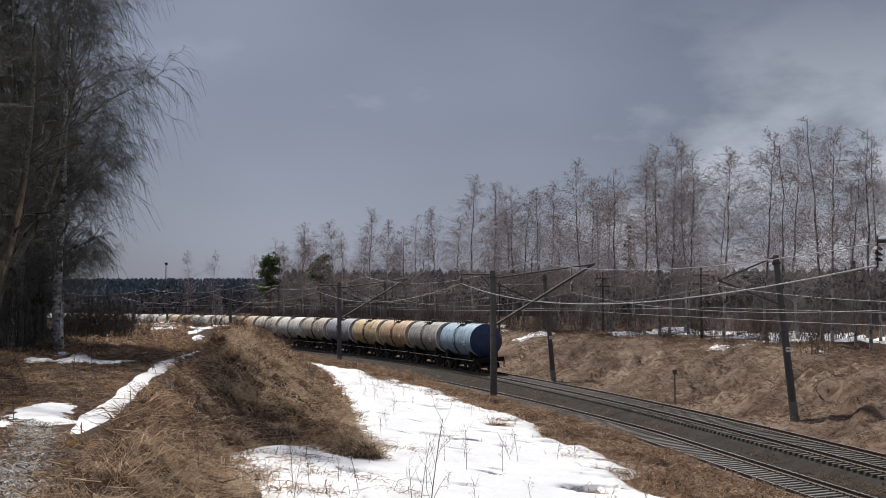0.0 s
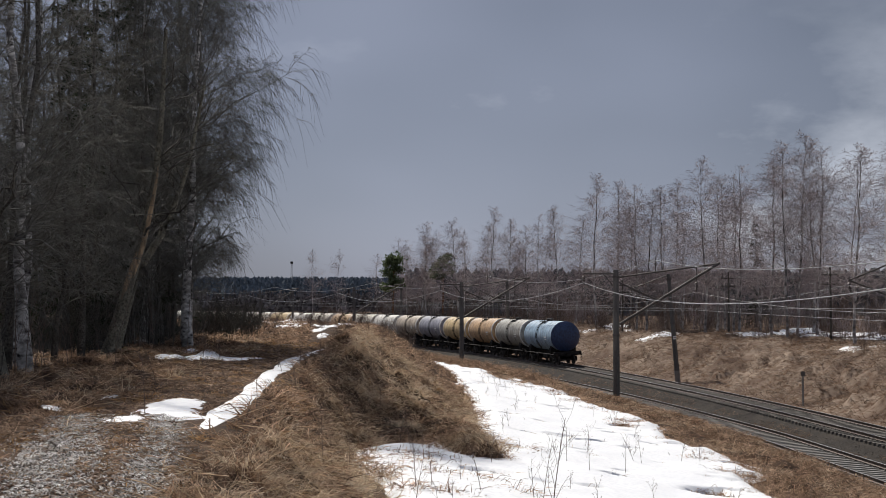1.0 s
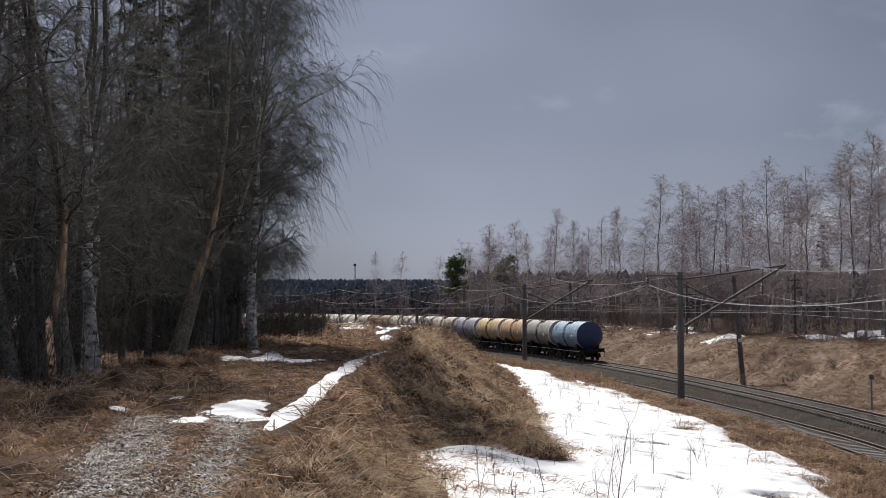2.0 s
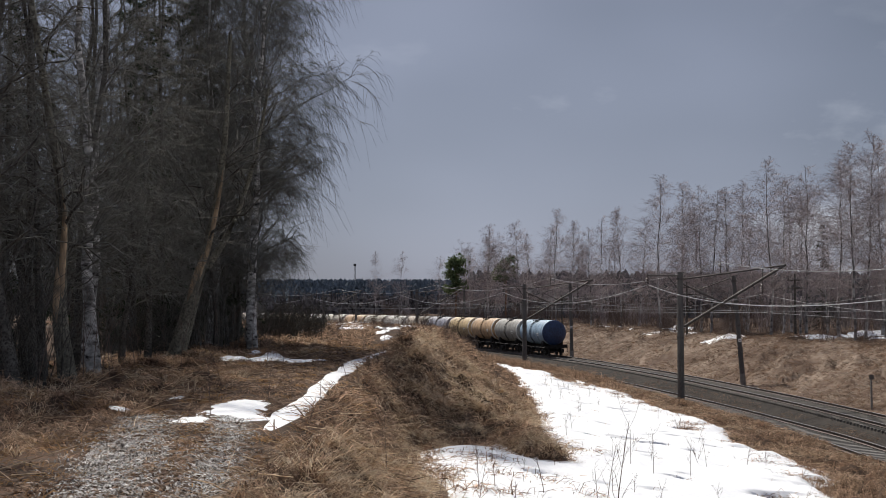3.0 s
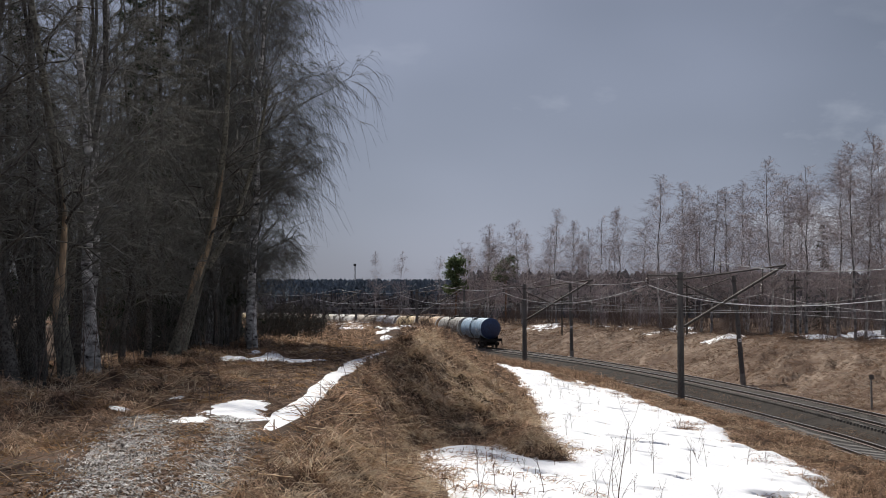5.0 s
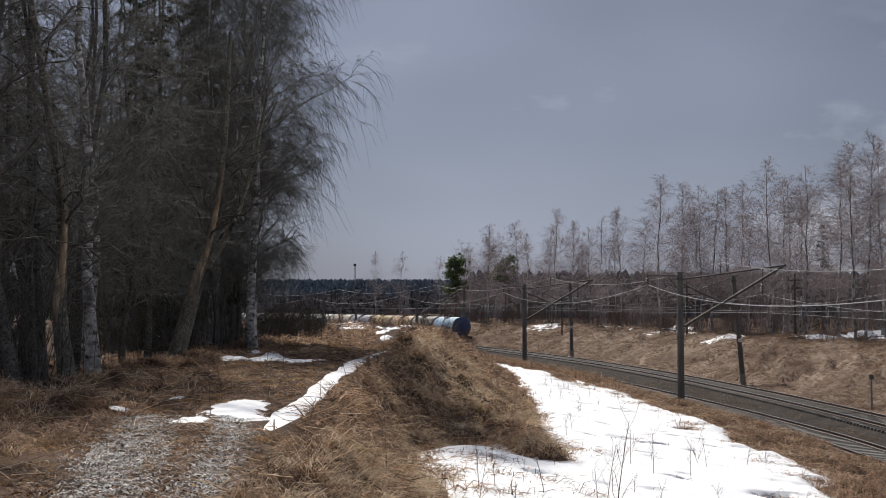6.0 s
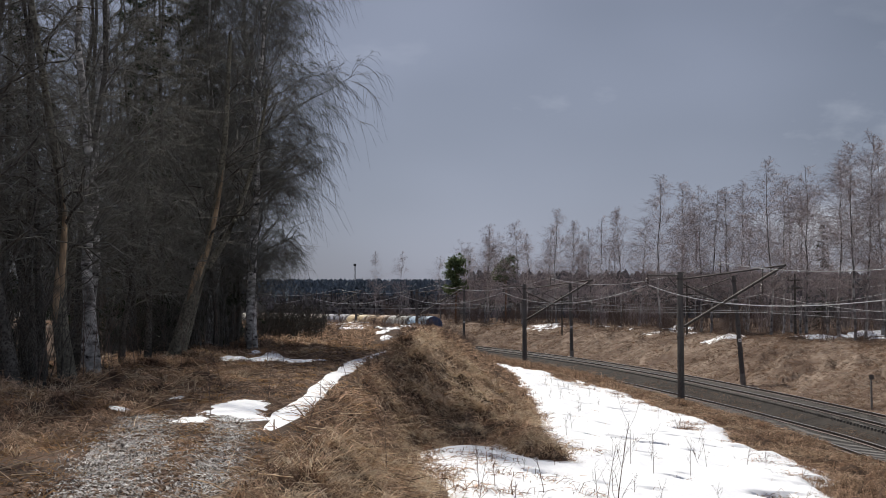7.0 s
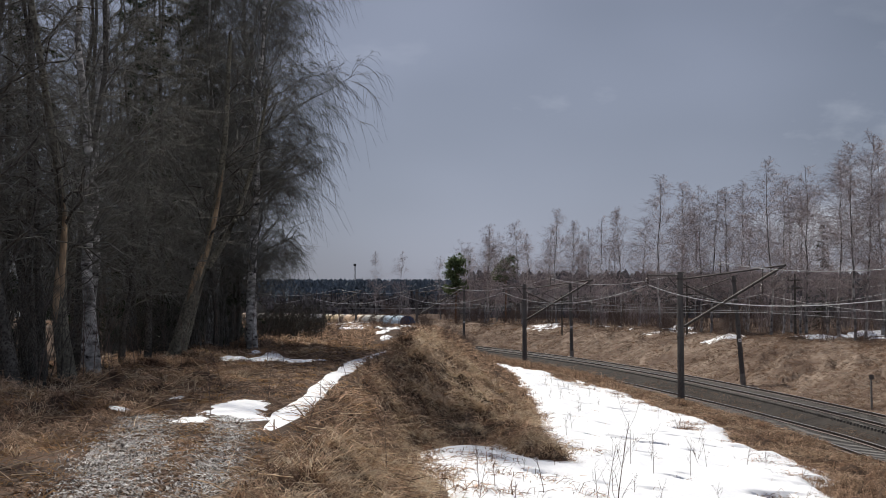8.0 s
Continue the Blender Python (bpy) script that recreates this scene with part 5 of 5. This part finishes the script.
# ---------------------------------------------------------------- dead grass, straw, litter and weeds
def blades(rng, x, y, L, width, rise, az, lift=0.0, twist=0.8, fall=0.0):
    """Curved tapering blades rooted at x, y. rise: 0 lying, 1 upright. Five corners each."""
    n = len(x)
    z = land(x, y) + lift
    root = np.stack([x, y, z], -1)
    d = np.stack([np.cos(az), np.sin(az), np.zeros(n)], -1)
    up = np.array([0, 0, 1.0])
    tw = rng.normal(0, twist, n)[:, None]
    s = (np.stack([-np.sin(az), np.cos(az), np.zeros(n)], -1) * np.cos(tw) + up * np.sin(tw)) * (width / 2)[:, None]
    mid = root + d * (L * 0.42 * (1 - 0.6 * rise))[:, None] + up * (L * (0.16 + 0.4 * rise))[:, None]
    tip = root + d * (L * (1 - 0.45 * rise))[:, None] + up * (L * (0.04 + 0.72 * rise))[:, None]
    mid += rng.normal(size=(n, 3)) * (L * 0.06)[:, None]
    tip[:, 2] -= L * fall
    # tips that lie down must not sink into a rising slope
    tip[:, 2] = np.maximum(tip[:, 2], land(tip[:, 0], tip[:, 1]) + 0.02)
    mid[:, 2] = np.maximum(mid[:, 2], land(mid[:, 0], mid[:, 1]) + 0.03)
    V = np.stack([root - s, root + s, mid - s * 0.8, mid + s * 0.8, tip], 1).reshape(-1, 3)
    o = (np.arange(n) * 5)[:, None]
    return V, o + np.array([[0, 1, 3, 2]]), o + np.array([[2, 3, 4]])


def grass(name, label, material, V, Q, T):
    tagged(put(name, sheet(name, V, Q, T), material), label, "grass", kind="stuff")


def rut(x, y):
    """Two wheel ruts of the old track along the wood."""
    a = np.abs(x + 2.05 + 0.13 * (y - 11.5)) < 0.3
    b = np.abs(x + 2.95 + 0.17 * (y - 11.5)) < 0.46
    return (a | b) & (y < 20)


def in_snow(x, y):
    strip = (np.abs(x - strip_x(y)) < 0.29) & (y > 18.5) & (y < 54)
    for cx, cy, rx, ry in PATH_SNOW:
        strip = strip | (((x - cx) / rx) ** 2 + ((y - cy + 0.25) / ry) ** 2 < 1.0)
    return (main_snow(x, y) > 0.05) & (x > foot_x(y) - 0.1) | strip


def tufted(rng, n, x0, x1, y0, y1, power=1.0):
    """Root points gathered in tufts."""
    m = max(n // 38, 1)
    cy = y0 + (y1 - y0) * rng.random(m) ** power
    cx = x0 + (x1 - x0) * rng.random(m)
    i = rng.integers(0, m, n)
    sp = 0.07 + 0.2 * rng.random(m)
    dx, dy = rng.normal(size=n) * sp[i], rng.normal(size=n) * sp[i]
    return cx[i] + dx, cy[i] + dy, np.arctan2(dy, dx) + rng.normal(0, 0.45, n)


def tussocks(rng, n, x0, x1, y0, y1, size, seed, power=1.6):
    """Root points on the tops of the hummocks, with the way each blade falls outward."""
    m = max(n // 60, 1)
    ci = np.floor((x0 + (x1 - x0) * rng.random(m)) / size).astype(np.int64)
    cj = np.floor((y0 + (y1 - y0) * rng.random(m) ** power) / size).astype(np.int64)
    cx, cy, r, h = hummock_cell(ci, cj, size, seed)
    i = rng.choice(m, n, p=(0.15 + h) / (0.15 + h).sum())
    dx, dy = rng.normal(size=n) * r[i] * 0.5, rng.normal(size=n) * r[i] * 0.5
    swirl = 0.7 * (cell_value(ci, cj, seed + 9)[i] - 0.5)
    return cx[i] + dx, cy[i] + dy, np.arctan2(dy, dx) + swirl + rng.normal(0, 0.35, n)


def tussock_grass():
    """Arching tufts that hang over the hummocks of mound and foreground."""
    rng = np.random.default_rng(208)
    for name, label, material, n, box_, size, seed, (l0, l1), wd, cut in (
            ("tussock_grass", "brown tussocks of dead grass arching over the mound", M_GRASS, 110000, (-12, 5.2, 9.5, 64), 0.95, 211, (0.14, 0.42), 0.0075, 0.0),
            ("tussock_straw", "bleached straw arching out of the tussocks", M_STRAW, 46000, (-2.6, 5.2, 9.5, 60), 0.95, 211, (0.2, 0.6), 0.0065, 0.36),
            ("rusty_grass", "rust-brown bracken and grass litter on the mound", M_RUST, 100000, (-11, 5.2, 9.5, 58), 0.45, 223, (0.08, 0.32), 0.009, 0.38)):
        x, y, az = tussocks(rng, n, *box_, size, seed)
        lane = (x > -4.7) & (x < strip_x(y) + 0.6)
        keep = ((x < foot_x(y) + 0.1) | (spur(x, y) < 0.95)) & (x > -0.335 * y - 1.2) & ~in_snow(x, y) & ~lane & ~rut(x, y) & (fbm(x * 0.6, y * 0.4, 167, 2) > cut)
        x, y, az = x[keep], y[keep], az[keep]
        m = len(x)
        far = np.clip((y - 12) / 40, 0, 1.2)
        gx, gy = land(x + 0.5, y, False) - land(x - 0.5, y, False), land(x, y + 0.5, False) - land(x, y - 0.5, False)
        steep = np.hypot(gx, gy)
        az = np.where(rng.random(m) < np.clip(steep * 0.7, 0, 0.35), np.arctan2(gy * -0.6, -gx) + rng.normal(0, 0.8, m), az + rng.normal(0, 0.5, m))
        V, Q, T = blades(rng, x, y, rng.uniform(l0, l1, m) , wd * (0.6 + 0.8 * rng.random(m)) * (1 + 1.4 * far), rng.beta(1.4, 4.5, m), az, 0.01, 0.8, rng.uniform(0, 0.75, m))
        grass(name, label, material, V, Q, T)


def near_grass():
    rng = np.random.default_rng(202)
    sets = (("dead_grass", "matted brown dead grass over mound and path", M_GRASS, 110000, (0.12, 0.36), 0.007, 1.7),
            ("straw", "bleached straw stems lying over dead grass", M_STRAW, 30000, (0.2, 0.7), 0.006, 1.7),
            ("ochre_grass", "ochre-coloured short grass beside the path", M_OCHRE, 46000, (0.14, 0.4), 0.009, 1.6))
    for name, label, material, n, (l0, l1), wd, power in sets:
        x, y, az = tufted(rng, n, -12.5, 5.5, 9.5, 62, power)
        half = 0.335 * y + 1.2
        keep = (x < foot_x(y) + 0.15) & (x > -half) & ~in_snow(x, y)
        lane = (x > -4.7) & (x < strip_x(y) + 0.65)
        r = rng.random(n)
        keep &= ~(rut(x, y) & (r > 0.22)) & ~(lane & (r > (0.55 if name != "ochre_grass" else 1.0)))
        if name == "dead_grass":
            keep &= (fbm(x * 1.7, y * 1.3, 127, 2) > np.where((y > 36) & (x > -1), 0.46, 0.36)) | (rng.random(n) < 0.25)
        if name == "ochre_grass":
            keep &= (fbm(x * 0.55, y * 0.35, 131) + 0.25 * lane > 0.52)
        if name == "straw":
            keep &= (fbm(x * 0.5, y * 0.3, 137) + 0.1 * (x > -1.5) > 0.5) & ~lane
        x, y, az = x[keep], y[keep], az[keep]
        n2 = len(x)
        far = np.clip((y - 12) / 40, 0, 1.2)
        short = np.where((x > -4.7) & (x < strip_x(y) + 0.75), 0.45, 1.0)
        L = rng.uniform(l0, l1, n2) * short * np.where((y > 36) & (x > -1.2), 0.62, 1.0) * (0.8 + 0.4 * fbm(x, y, 141))
        # on the slopes the grass is combed downhill
        gx = (land(x + 0.3, y) - land(x - 0.3, y)) / 0.6
        comb = np.clip(np.abs(gx) * 0.4, 0, 0.12)
        a = np.where(rng.random(n2) < comb, np.where(gx < 0, 0.0, 3.14) + rng.normal(0, 0.9, n2), az)
        rise = np.clip(np.where(rng.random(n2) < 0.3, rng.beta(2.0, 3.0, n2), rng.beta(0.8, 4.6, n2)) + (0.12 if name == "straw" else 0.0), 0, 0.95)
        V, Q, T = blades(rng, x, y, L, wd * (0.7 + 0.7 * rng.random(n2)) * (1 + 1.5 * far), rise, a)
        grass(name, label, material, V, Q, T)


near_grass()
tussock_grass()


def litter():
    """Wet flattened leaves and stems in the ruts, wet glints painted into their pale flakes."""
    rng = np.random.default_rng(203)
    n = 11500
    y = 9.5 + 11 * rng.random(n) ** 1.3
    x = np.where(rng.random(n) < 0.42, -2.05 - 0.13 * (y - 11.5) + rng.normal(0, 0.17, n), -2.95 - 0.17 * (y - 11.5) + rng.normal(0, 0.28, n))
    L = rng.uniform(0.04, 0.14, n)
    V, Q, T = blades(rng, x, y, L, rng.uniform(0.006, 0.02, n), np.full(n, -0.2), rng.uniform(0, 6.28, n), 0.004, 0.25)
    lx, ly = rng.uniform(-9.0, -1.2, 44000), 9.5 + 46 * rng.random(44000) ** 1.1
    keep = ~in_snow(lx, ly) & (fbm(lx * 0.8, ly * 0.5, 173, 3) > 0.42) & (lx > -0.335 * ly - 1)
    lx, ly = lx[keep], ly[keep]
    m = len(lx)
    W = blades(rng, lx, ly, rng.uniform(0.05, 0.16, m) * (1 + 0.02 * ly), rng.uniform(0.008, 0.03, m) * (1 + 0.03 * ly), np.full(m, -0.15), rng.uniform(0, 6.28, m), 0.006, 0.4)
    grass("leaf_litter", "flattened brown leaf litter along the path", M_RUST, *W)
    grass("leaf_litter", "wet grey leaf litter pressed into wheel ruts, glints painted pale", M_LITTER, V, Q, T)


# The pale end of this colour stands in for reflections off wet leaves.
M_LITTER = mat("wet_litter_pale_glints", (0.12, 0.10, 0.086), (0.52, 0.50, 0.48), 2.2, 0.6, 0.0, fine=9, c3=(0.16, 0.13, 0.11), island=0.6)
litter()


def mid_grass():
    rng = np.random.default_rng(204)
    n = 66000
    y = 58 + 150 * rng.random(n) ** 1.5
    x = foot_x(y) + 0.4 - rng.random(n) ** 1.2 * 0.30 * y
    keep = (x > -0.36 * y) & (fbm(x * 0.25, y * 0.12, 151) > 0.33) & ~in_snow(x, y) & ~((np.abs(x + 0.04 * y) < 0.9) & (y < 130))
    x, y = x[keep], y[keep]
    m = len(x)
    V, Q, T = blades(rng, x, y, rng.uniform(0.2, 0.6, m), 0.018 + 0.00032 * y * rng.random(m) * 1.5, rng.beta(1.6, 2.2, m), rng.uniform(0, 6.28, m))
    grass("rough_grass", "rough brown grass on the plateau above the cutting", M_GRASS, V, Q, T)
    # brown strip between snow and near track
    n = 34000
    y = 30 + 100 * rng.random(n) ** 1.3
    x = near_x(y) - 2.5 - rng.random(n) ** 1.1 * 6.5
    keep = main_snow(x, y) < 0.12
    x, y = x[keep], y[keep]
    m = len(x)
    V, Q, T = blades(rng, x, y, rng.uniform(0.2, 0.6, m), 0.012 + 0.0003 * y * rng.random(m), rng.beta(1.1, 3.5, m), rng.uniform(0, 6.28, m))
    grass("trackside_grass", "flattened brown grass beside the near track", M_GRASS, V, Q, T)
    x, y, az = tussocks(rng, 30000, 2, 18, 30, 120, 1.5, 231, 1.4)
    keep = (main_snow(x, y) < 0.1) & (near_x(y) - x > 2.5) & (x > foot_x(y))
    x, y, az = x[keep], y[keep], az[keep]
    m = len(x)
    V, Q, T = blades(rng, x, y, rng.uniform(0.25, 0.7, m), 0.012 + 0.0003 * y * rng.random(m), rng.beta(1.1, 5, m), az, 0.01, 0.8, rng.uniform(0, 0.8, m))
    grass("cut_grass", "heaps of brown cut grass beside the near track", M_GRASS, V, Q, T)
    n = 12000
    y = 30 + 80 * rng.random(n) ** 1.3
    x = near_x(y) - 2.6 - rng.random(n) * 6.0
    keep = (main_snow(x, y) < 0.1) & (fbm(x * 0.8, y * 0.5, 177, 2) > 0.45)
    x, y = x[keep], y[keep]
    m = len(x)
    V, Q, T = blades(rng, x, y, rng.uniform(0.2, 0.6, m), 0.008 + 0.0002 * y * rng.random(m), rng.beta(0.9, 5, m), rng.uniform(0, 6.28, m), 0.03)
    grass("straw", "bleached straw strewn along the track verge", M_STRAW, V, Q, T)
    # sparse weeds between the two tracks
    n = 9000
    y = 44 + 110 * rng.random(n) ** 1.3
    x = near_x(y) + 1.9 + rng.random(n) * np.maximum(far_x(y) - near_x(y) - 3.6, 0.2)
    keep = fbm(x * 0.5, y * 0.25, 171, 2) > 0.47
    x, y = x[keep], y[keep]
    m = len(x)
    V, Q, T = blades(rng, x, y, rng.uniform(0.1, 0.3, m), 0.01 + 0.0002 * y * rng.random(m), rng.beta(1.1, 4, m), rng.uniform(0, 6.28, m))
    grass("track_weeds", "thin dead weeds in the ballast between the tracks", M_RUST, V, Q, T)
    # taller verge that hides the near track further on
    n = 14000
    y = 98 + 90 * rng.random(n)
    x = near_x(y) - 2.3 - rng.random(n) ** 1.4 * 3.2
    V, Q, T = blades(rng, x, y, rng.uniform(0.6, 1.3, n), rng.uniform(0.015, 0.05, n), rng.beta(2.0, 2.2, n), rng.uniform(0, 6.28, n))
    grass("verge_grass", "tall brown dead grass along the track verge", M_GRASS, V, Q, T)
    # far cutting slope
    n = 90000
    y = 40 + 250 * rng.random(n) ** 1.35
    x = far_x(y) + 4.0 + rng.random(n) * 17
    keep = (fbm(x * 0.35, y * 0.35, 161) > 0.30) & (x / y < 0.62)
    x, y = x[keep], y[keep]
    m = len(x)
    V, Q, T = blades(rng, x, y, rng.uniform(0.25, 0.7, m), 0.016 + 0.0005 * y * rng.random(m), rng.beta(0.7, 6.0, m), rng.normal(3.6, 1.1, m))
    grass("bank_grass", "pale tan flattened grass on the cutting slope", M_BANKGRASS, V, Q, T)
    n = 44000
    y = 40 + 200 * rng.random(n) ** 1.6
    x = far_x(y) + 3.6 + rng.random(n) * 15
    keep = (fbm(x * 0.4, y * 0.3, 163, 3) > 0.56 - 0.12 * sstep(105, 85, y)) & (x / y < 0.62)
    x, y = x[keep], y[keep]
    m = len(x)
    V, Q, T = blades(rng, x, y, rng.uniform(0.3, 0.8, m), 0.014 + 0.0004 * y * rng.random(m), rng.beta(1.2, 3.5, m), rng.uniform(0, 6.28, m))
    grass("rusty_grass", "patches of rust-brown weeds on the cutting slope", M_RUST, V, Q, T)
    # floor of the wood beyond
    n = 16000
    y = 70 + 230 * rng.random(n)
    x = far_x(y) + 17 + rng.random(n) * 45
    V, Q, T = blades(rng, x, y, rng.uniform(0.3, 0.8, n), 0.02 + 0.0005 * y * rng.random(n), rng.beta(1.4, 2.4, n), rng.uniform(0, 6.28, n))
    grass("wood_floor_grass", "brown grass on the floor of the birch wood", M_BANKGRASS, V, Q, T)


mid_grass()


def long_grass():
    """Long dead stems that hang down the face of the mound, and tufts that stick out of the snow."""
    rng = np.random.default_rng(207)
    x, y, az = tufted(rng, 30000, -2.2, 5.2, 17, 64, 1.3)
    keep = ((x < foot_x(y) + 0.25) | (spur(x, y) < 0.95)) & ~in_snow(x, y) & (fbm(x * 1.3, y * 1.0, 129, 2) > 0.42)
    x, y, az = x[keep], y[keep], az[keep]
    n = len(x)
    gx, gy = land(x + 0.3, y) - land(x - 0.3, y), land(x, y + 0.3) - land(x, y - 0.3)
    a = np.where(rng.random(n) < 0.15, np.arctan2(-gy, -gx) + rng.normal(0, 0.8, n), az)
    V, Q, T = blades(rng, x, y, rng.uniform(0.4, 0.95, n) * np.where((y > 40) & (x > -0.5), 0.7, 1.0), rng.uniform(0.009, 0.022, n), rng.beta(0.9, 4.6, n), a, 0.03)
    grass("long_grass", "long brown dead grass hanging down the mound", M_GRASS, V, Q, T)
    x, y, az = tufted(rng, 15000, -1.6, 4.6, 24, 60, 1.5)
    keep = ((x < foot_x(y) + 0.1) | (spur(x, y) < 0.9)) & ~in_snow(x, y) & (fbm(x * 1.1, y * 0.8, 133, 2) > 0.5)
    x, y, az = x[keep], y[keep], az[keep]
    n = len(x)
    V, Q, T = blades(rng, x, y, rng.uniform(0.35, 0.95, n), rng.uniform(0.008, 0.02, n), rng.beta(0.9, 4.0, n), az, 0.08)
    grass("straw", "bleached straw lying in tussocks on the mound", M_STRAW, V, Q, T)
    m = 90
    cy = np.where(np.arange(m) < 22, 25 + 16 * rng.random(m), 30 + 70 * rng.random(m))
    cx = np.where(np.arange(m) < 22, foot_x(cy) + rng.uniform(0.2, 3.2, m), near_x(cy) - 7.0 - rng.random(m) * 2.0)
    i = rng.integers(0, m, 8000)
    x, y = cx[i] + rng.normal(0, 0.28, 8000), cy[i] + rng.normal(0, 0.22, 8000)
    V, Q, T = blades(rng, x, y, rng.uniform(0.3, 0.75, 8000), rng.uniform(0.011, 0.022, 8000), rng.beta(1.3, 3.0, 8000), rng.uniform(0, 6.28, 8000), 0.08)
    hx, hy = rng.uniform(0, 12, 60000), 20 + 80 * rng.random(60000) ** 1.3
    keep = (main_snow(hx, hy) < 0.3) & (hx > foot_x(hy) + 0.5) & (near_x(hy) - hx > 8)
    hx, hy = hx[keep][:6000], hy[keep][:6000]
    m = len(hx)
    W = blades(rng, hx, hy, rng.uniform(0.2, 0.55, m), rng.uniform(0.01, 0.024, m), rng.beta(1.2, 4.0, m), rng.uniform(0, 6.28, m), 0.06)
    o = len(V)
    V, Q, T = np.concatenate([V, W[0]]), np.concatenate([Q, W[1] + o]), np.concatenate([T, W[2] + o])
    grass("snow_tufts", "dead grass tufts sticking out of the snow", M_GRASS, V, Q, T)


long_grass()


def fallen_stalks():
    """Thick pale dead stalks strewn over the foreground and the mound."""
    rng = np.random.default_rng(209)
    n = 700
    y = 10 + 38 * rng.random(n) ** 1.5
    x = np.where(rng.random(n) < 0.7, rng.uniform(-2.2, 3.5, n), rng.uniform(-8, -4, n))
    keep = (x < foot_x(y) - 0.1) & (x > -0.335 * y - 1) & ~in_snow(x, y)
    x, y = x[keep], y[keep]
    n = len(x)
    L, az, k = rng.uniform(0.3, 1.15, n), rng.uniform(0, 6.28, n), np.linspace(0, 1, 4)
    up = rng.beta(1.2, 4, n) * 0.8
    X = x[:, None] + (L * np.cos(az))[:, None] * k + rng.normal(0, 0.02, (n, 4))
    Y = y[:, None] + (L * np.sin(az))[:, None] * k + rng.normal(0, 0.02, (n, 4))
    Z = np.maximum(land(X, Y) + 0.03, land(x, y)[:, None] + 0.05 + (L * up)[:, None] * k)
    R = rng.uniform(0.003, 0.008, n)[:, None] * (1 - 0.5 * k)[None]
    V, Q = tubes(np.stack([X, Y, Z], -1), R, 4)
    tagged(put("fallen_stalks", sheet("fallen_stalks", V, Q), M_STRAW), "pale broken stalks lying over dead grass", "straw", kind="stuff")


fallen_stalks()


def weed(x, y, h, seed, label):
    rng = np.random.default_rng(seed)
    s = np.linspace(0, 1, 5)
    P = np.stack([0.18 * h * rng.normal() * s ** 1.5, 0.1 * h * rng.normal() * s ** 1.5, h * s], -1)[None]
    R = (0.006 * (1 - 0.6 * s))[None] * (0.7 + 0.6 * h)
    B, BR = kids(rng, P, R, 9, 0.35, 0.98, lambda t: h * 0.24 * np.ones_like(t), 40, 0.3, 0.0, 3, 0.6, 0.5, 0.05, 0.0028)
    C, CR = kids(rng, B, BR, 3, 0.4, 1.0, lambda t: h * 0.07 * np.ones_like(t), 45, 0.1, 0.1, 3, 0.8, 0.5, 0.05, 0.0025)
    V, Q = merge([tubes(P, R, 5), tubes(B, BR, 3), tubes(C, CR, 3)])
    w = tagged(put("dry_weed", sheet("dry_weed", V, Q), M_SHRUB), label, "weed", "dry weed stalks")
    w.matrix_basis = pose(x, y, land1(x, y) - 0.02, 0, 0, float(rng.uniform(0, 360)))


def weeds():
    rng = np.random.default_rng(205)
    for q in range(46):
        y = 26 + 60 * rng.random() ** 1.6
        x = float(foot_x(y)) + 0.3 + rng.random() * (10.5 - float(foot_x(y)))
        weed(x, y, float(rng.uniform(0.5, 1.3)), 900 + q, "dry dark weed stalk standing in the snow")
    for q, (x, y, h) in enumerate(((2.8, 22.0, 2.3), (2.55, 21.6, 1.5), (1.0, 21.0, 1.1), (0.6, 23.5, 1.2), (7.9, 40.0, 1.05), (7.75, 40.3, 0.9), (3.3, 27.0, 1.5), (2.1, 27.5, 1.3), (5.2, 37.0, 1.2), (-0.1, 21.5, 1.0))):
        weed(x, y, h, 1300 + q, "tall branched dry weed standing out of the snow")
    for q in range(40):
        y = 18 + 60 * rng.random()
        x = float(foot_x(y)) - rng.uniform(0.2, 4.5)
        weed(x, y, float(rng.uniform(0.4, 1.5)), 1000 + q, "dry weed stalk standing in dead grass")
    for q in range(34):
        y = 38 + 34 * rng.random()
        weed(float(foot_x(y)) - rng.uniform(0.3, 3.8), y, float(rng.uniform(0.5, 1.3)), 1200 + q, "thin dry stalk on the crest of the mound")
    for q in range(26):
        y = 22 + 32 * rng.random()
        weed(-6.6 - rng.random() * 2.0, y, float(rng.uniform(0.8, 2.2)), 1100 + q, "tall dry stalk at the edge of the wood")


weeds()


# ---------------------------------------------------------------- what moves
def motions():
    times = [q * 0.25 for q in range(33)]
    for k, (w, sets) in enumerate(wagons):
        walk(w, [(t, rail_pose(S_TAIL + 6.01 + k * PITCH + SPEED * t)) for t in times])
        if k < 3:
            for ws, d in sets:
                rows = []
                for q in range(0, 241):
                    t = q / 30
                    rows.append((t, pose(0, d, 0.475, -math.degrees(SPEED * t / 0.475))))
                walk(ws, rows)


motions()
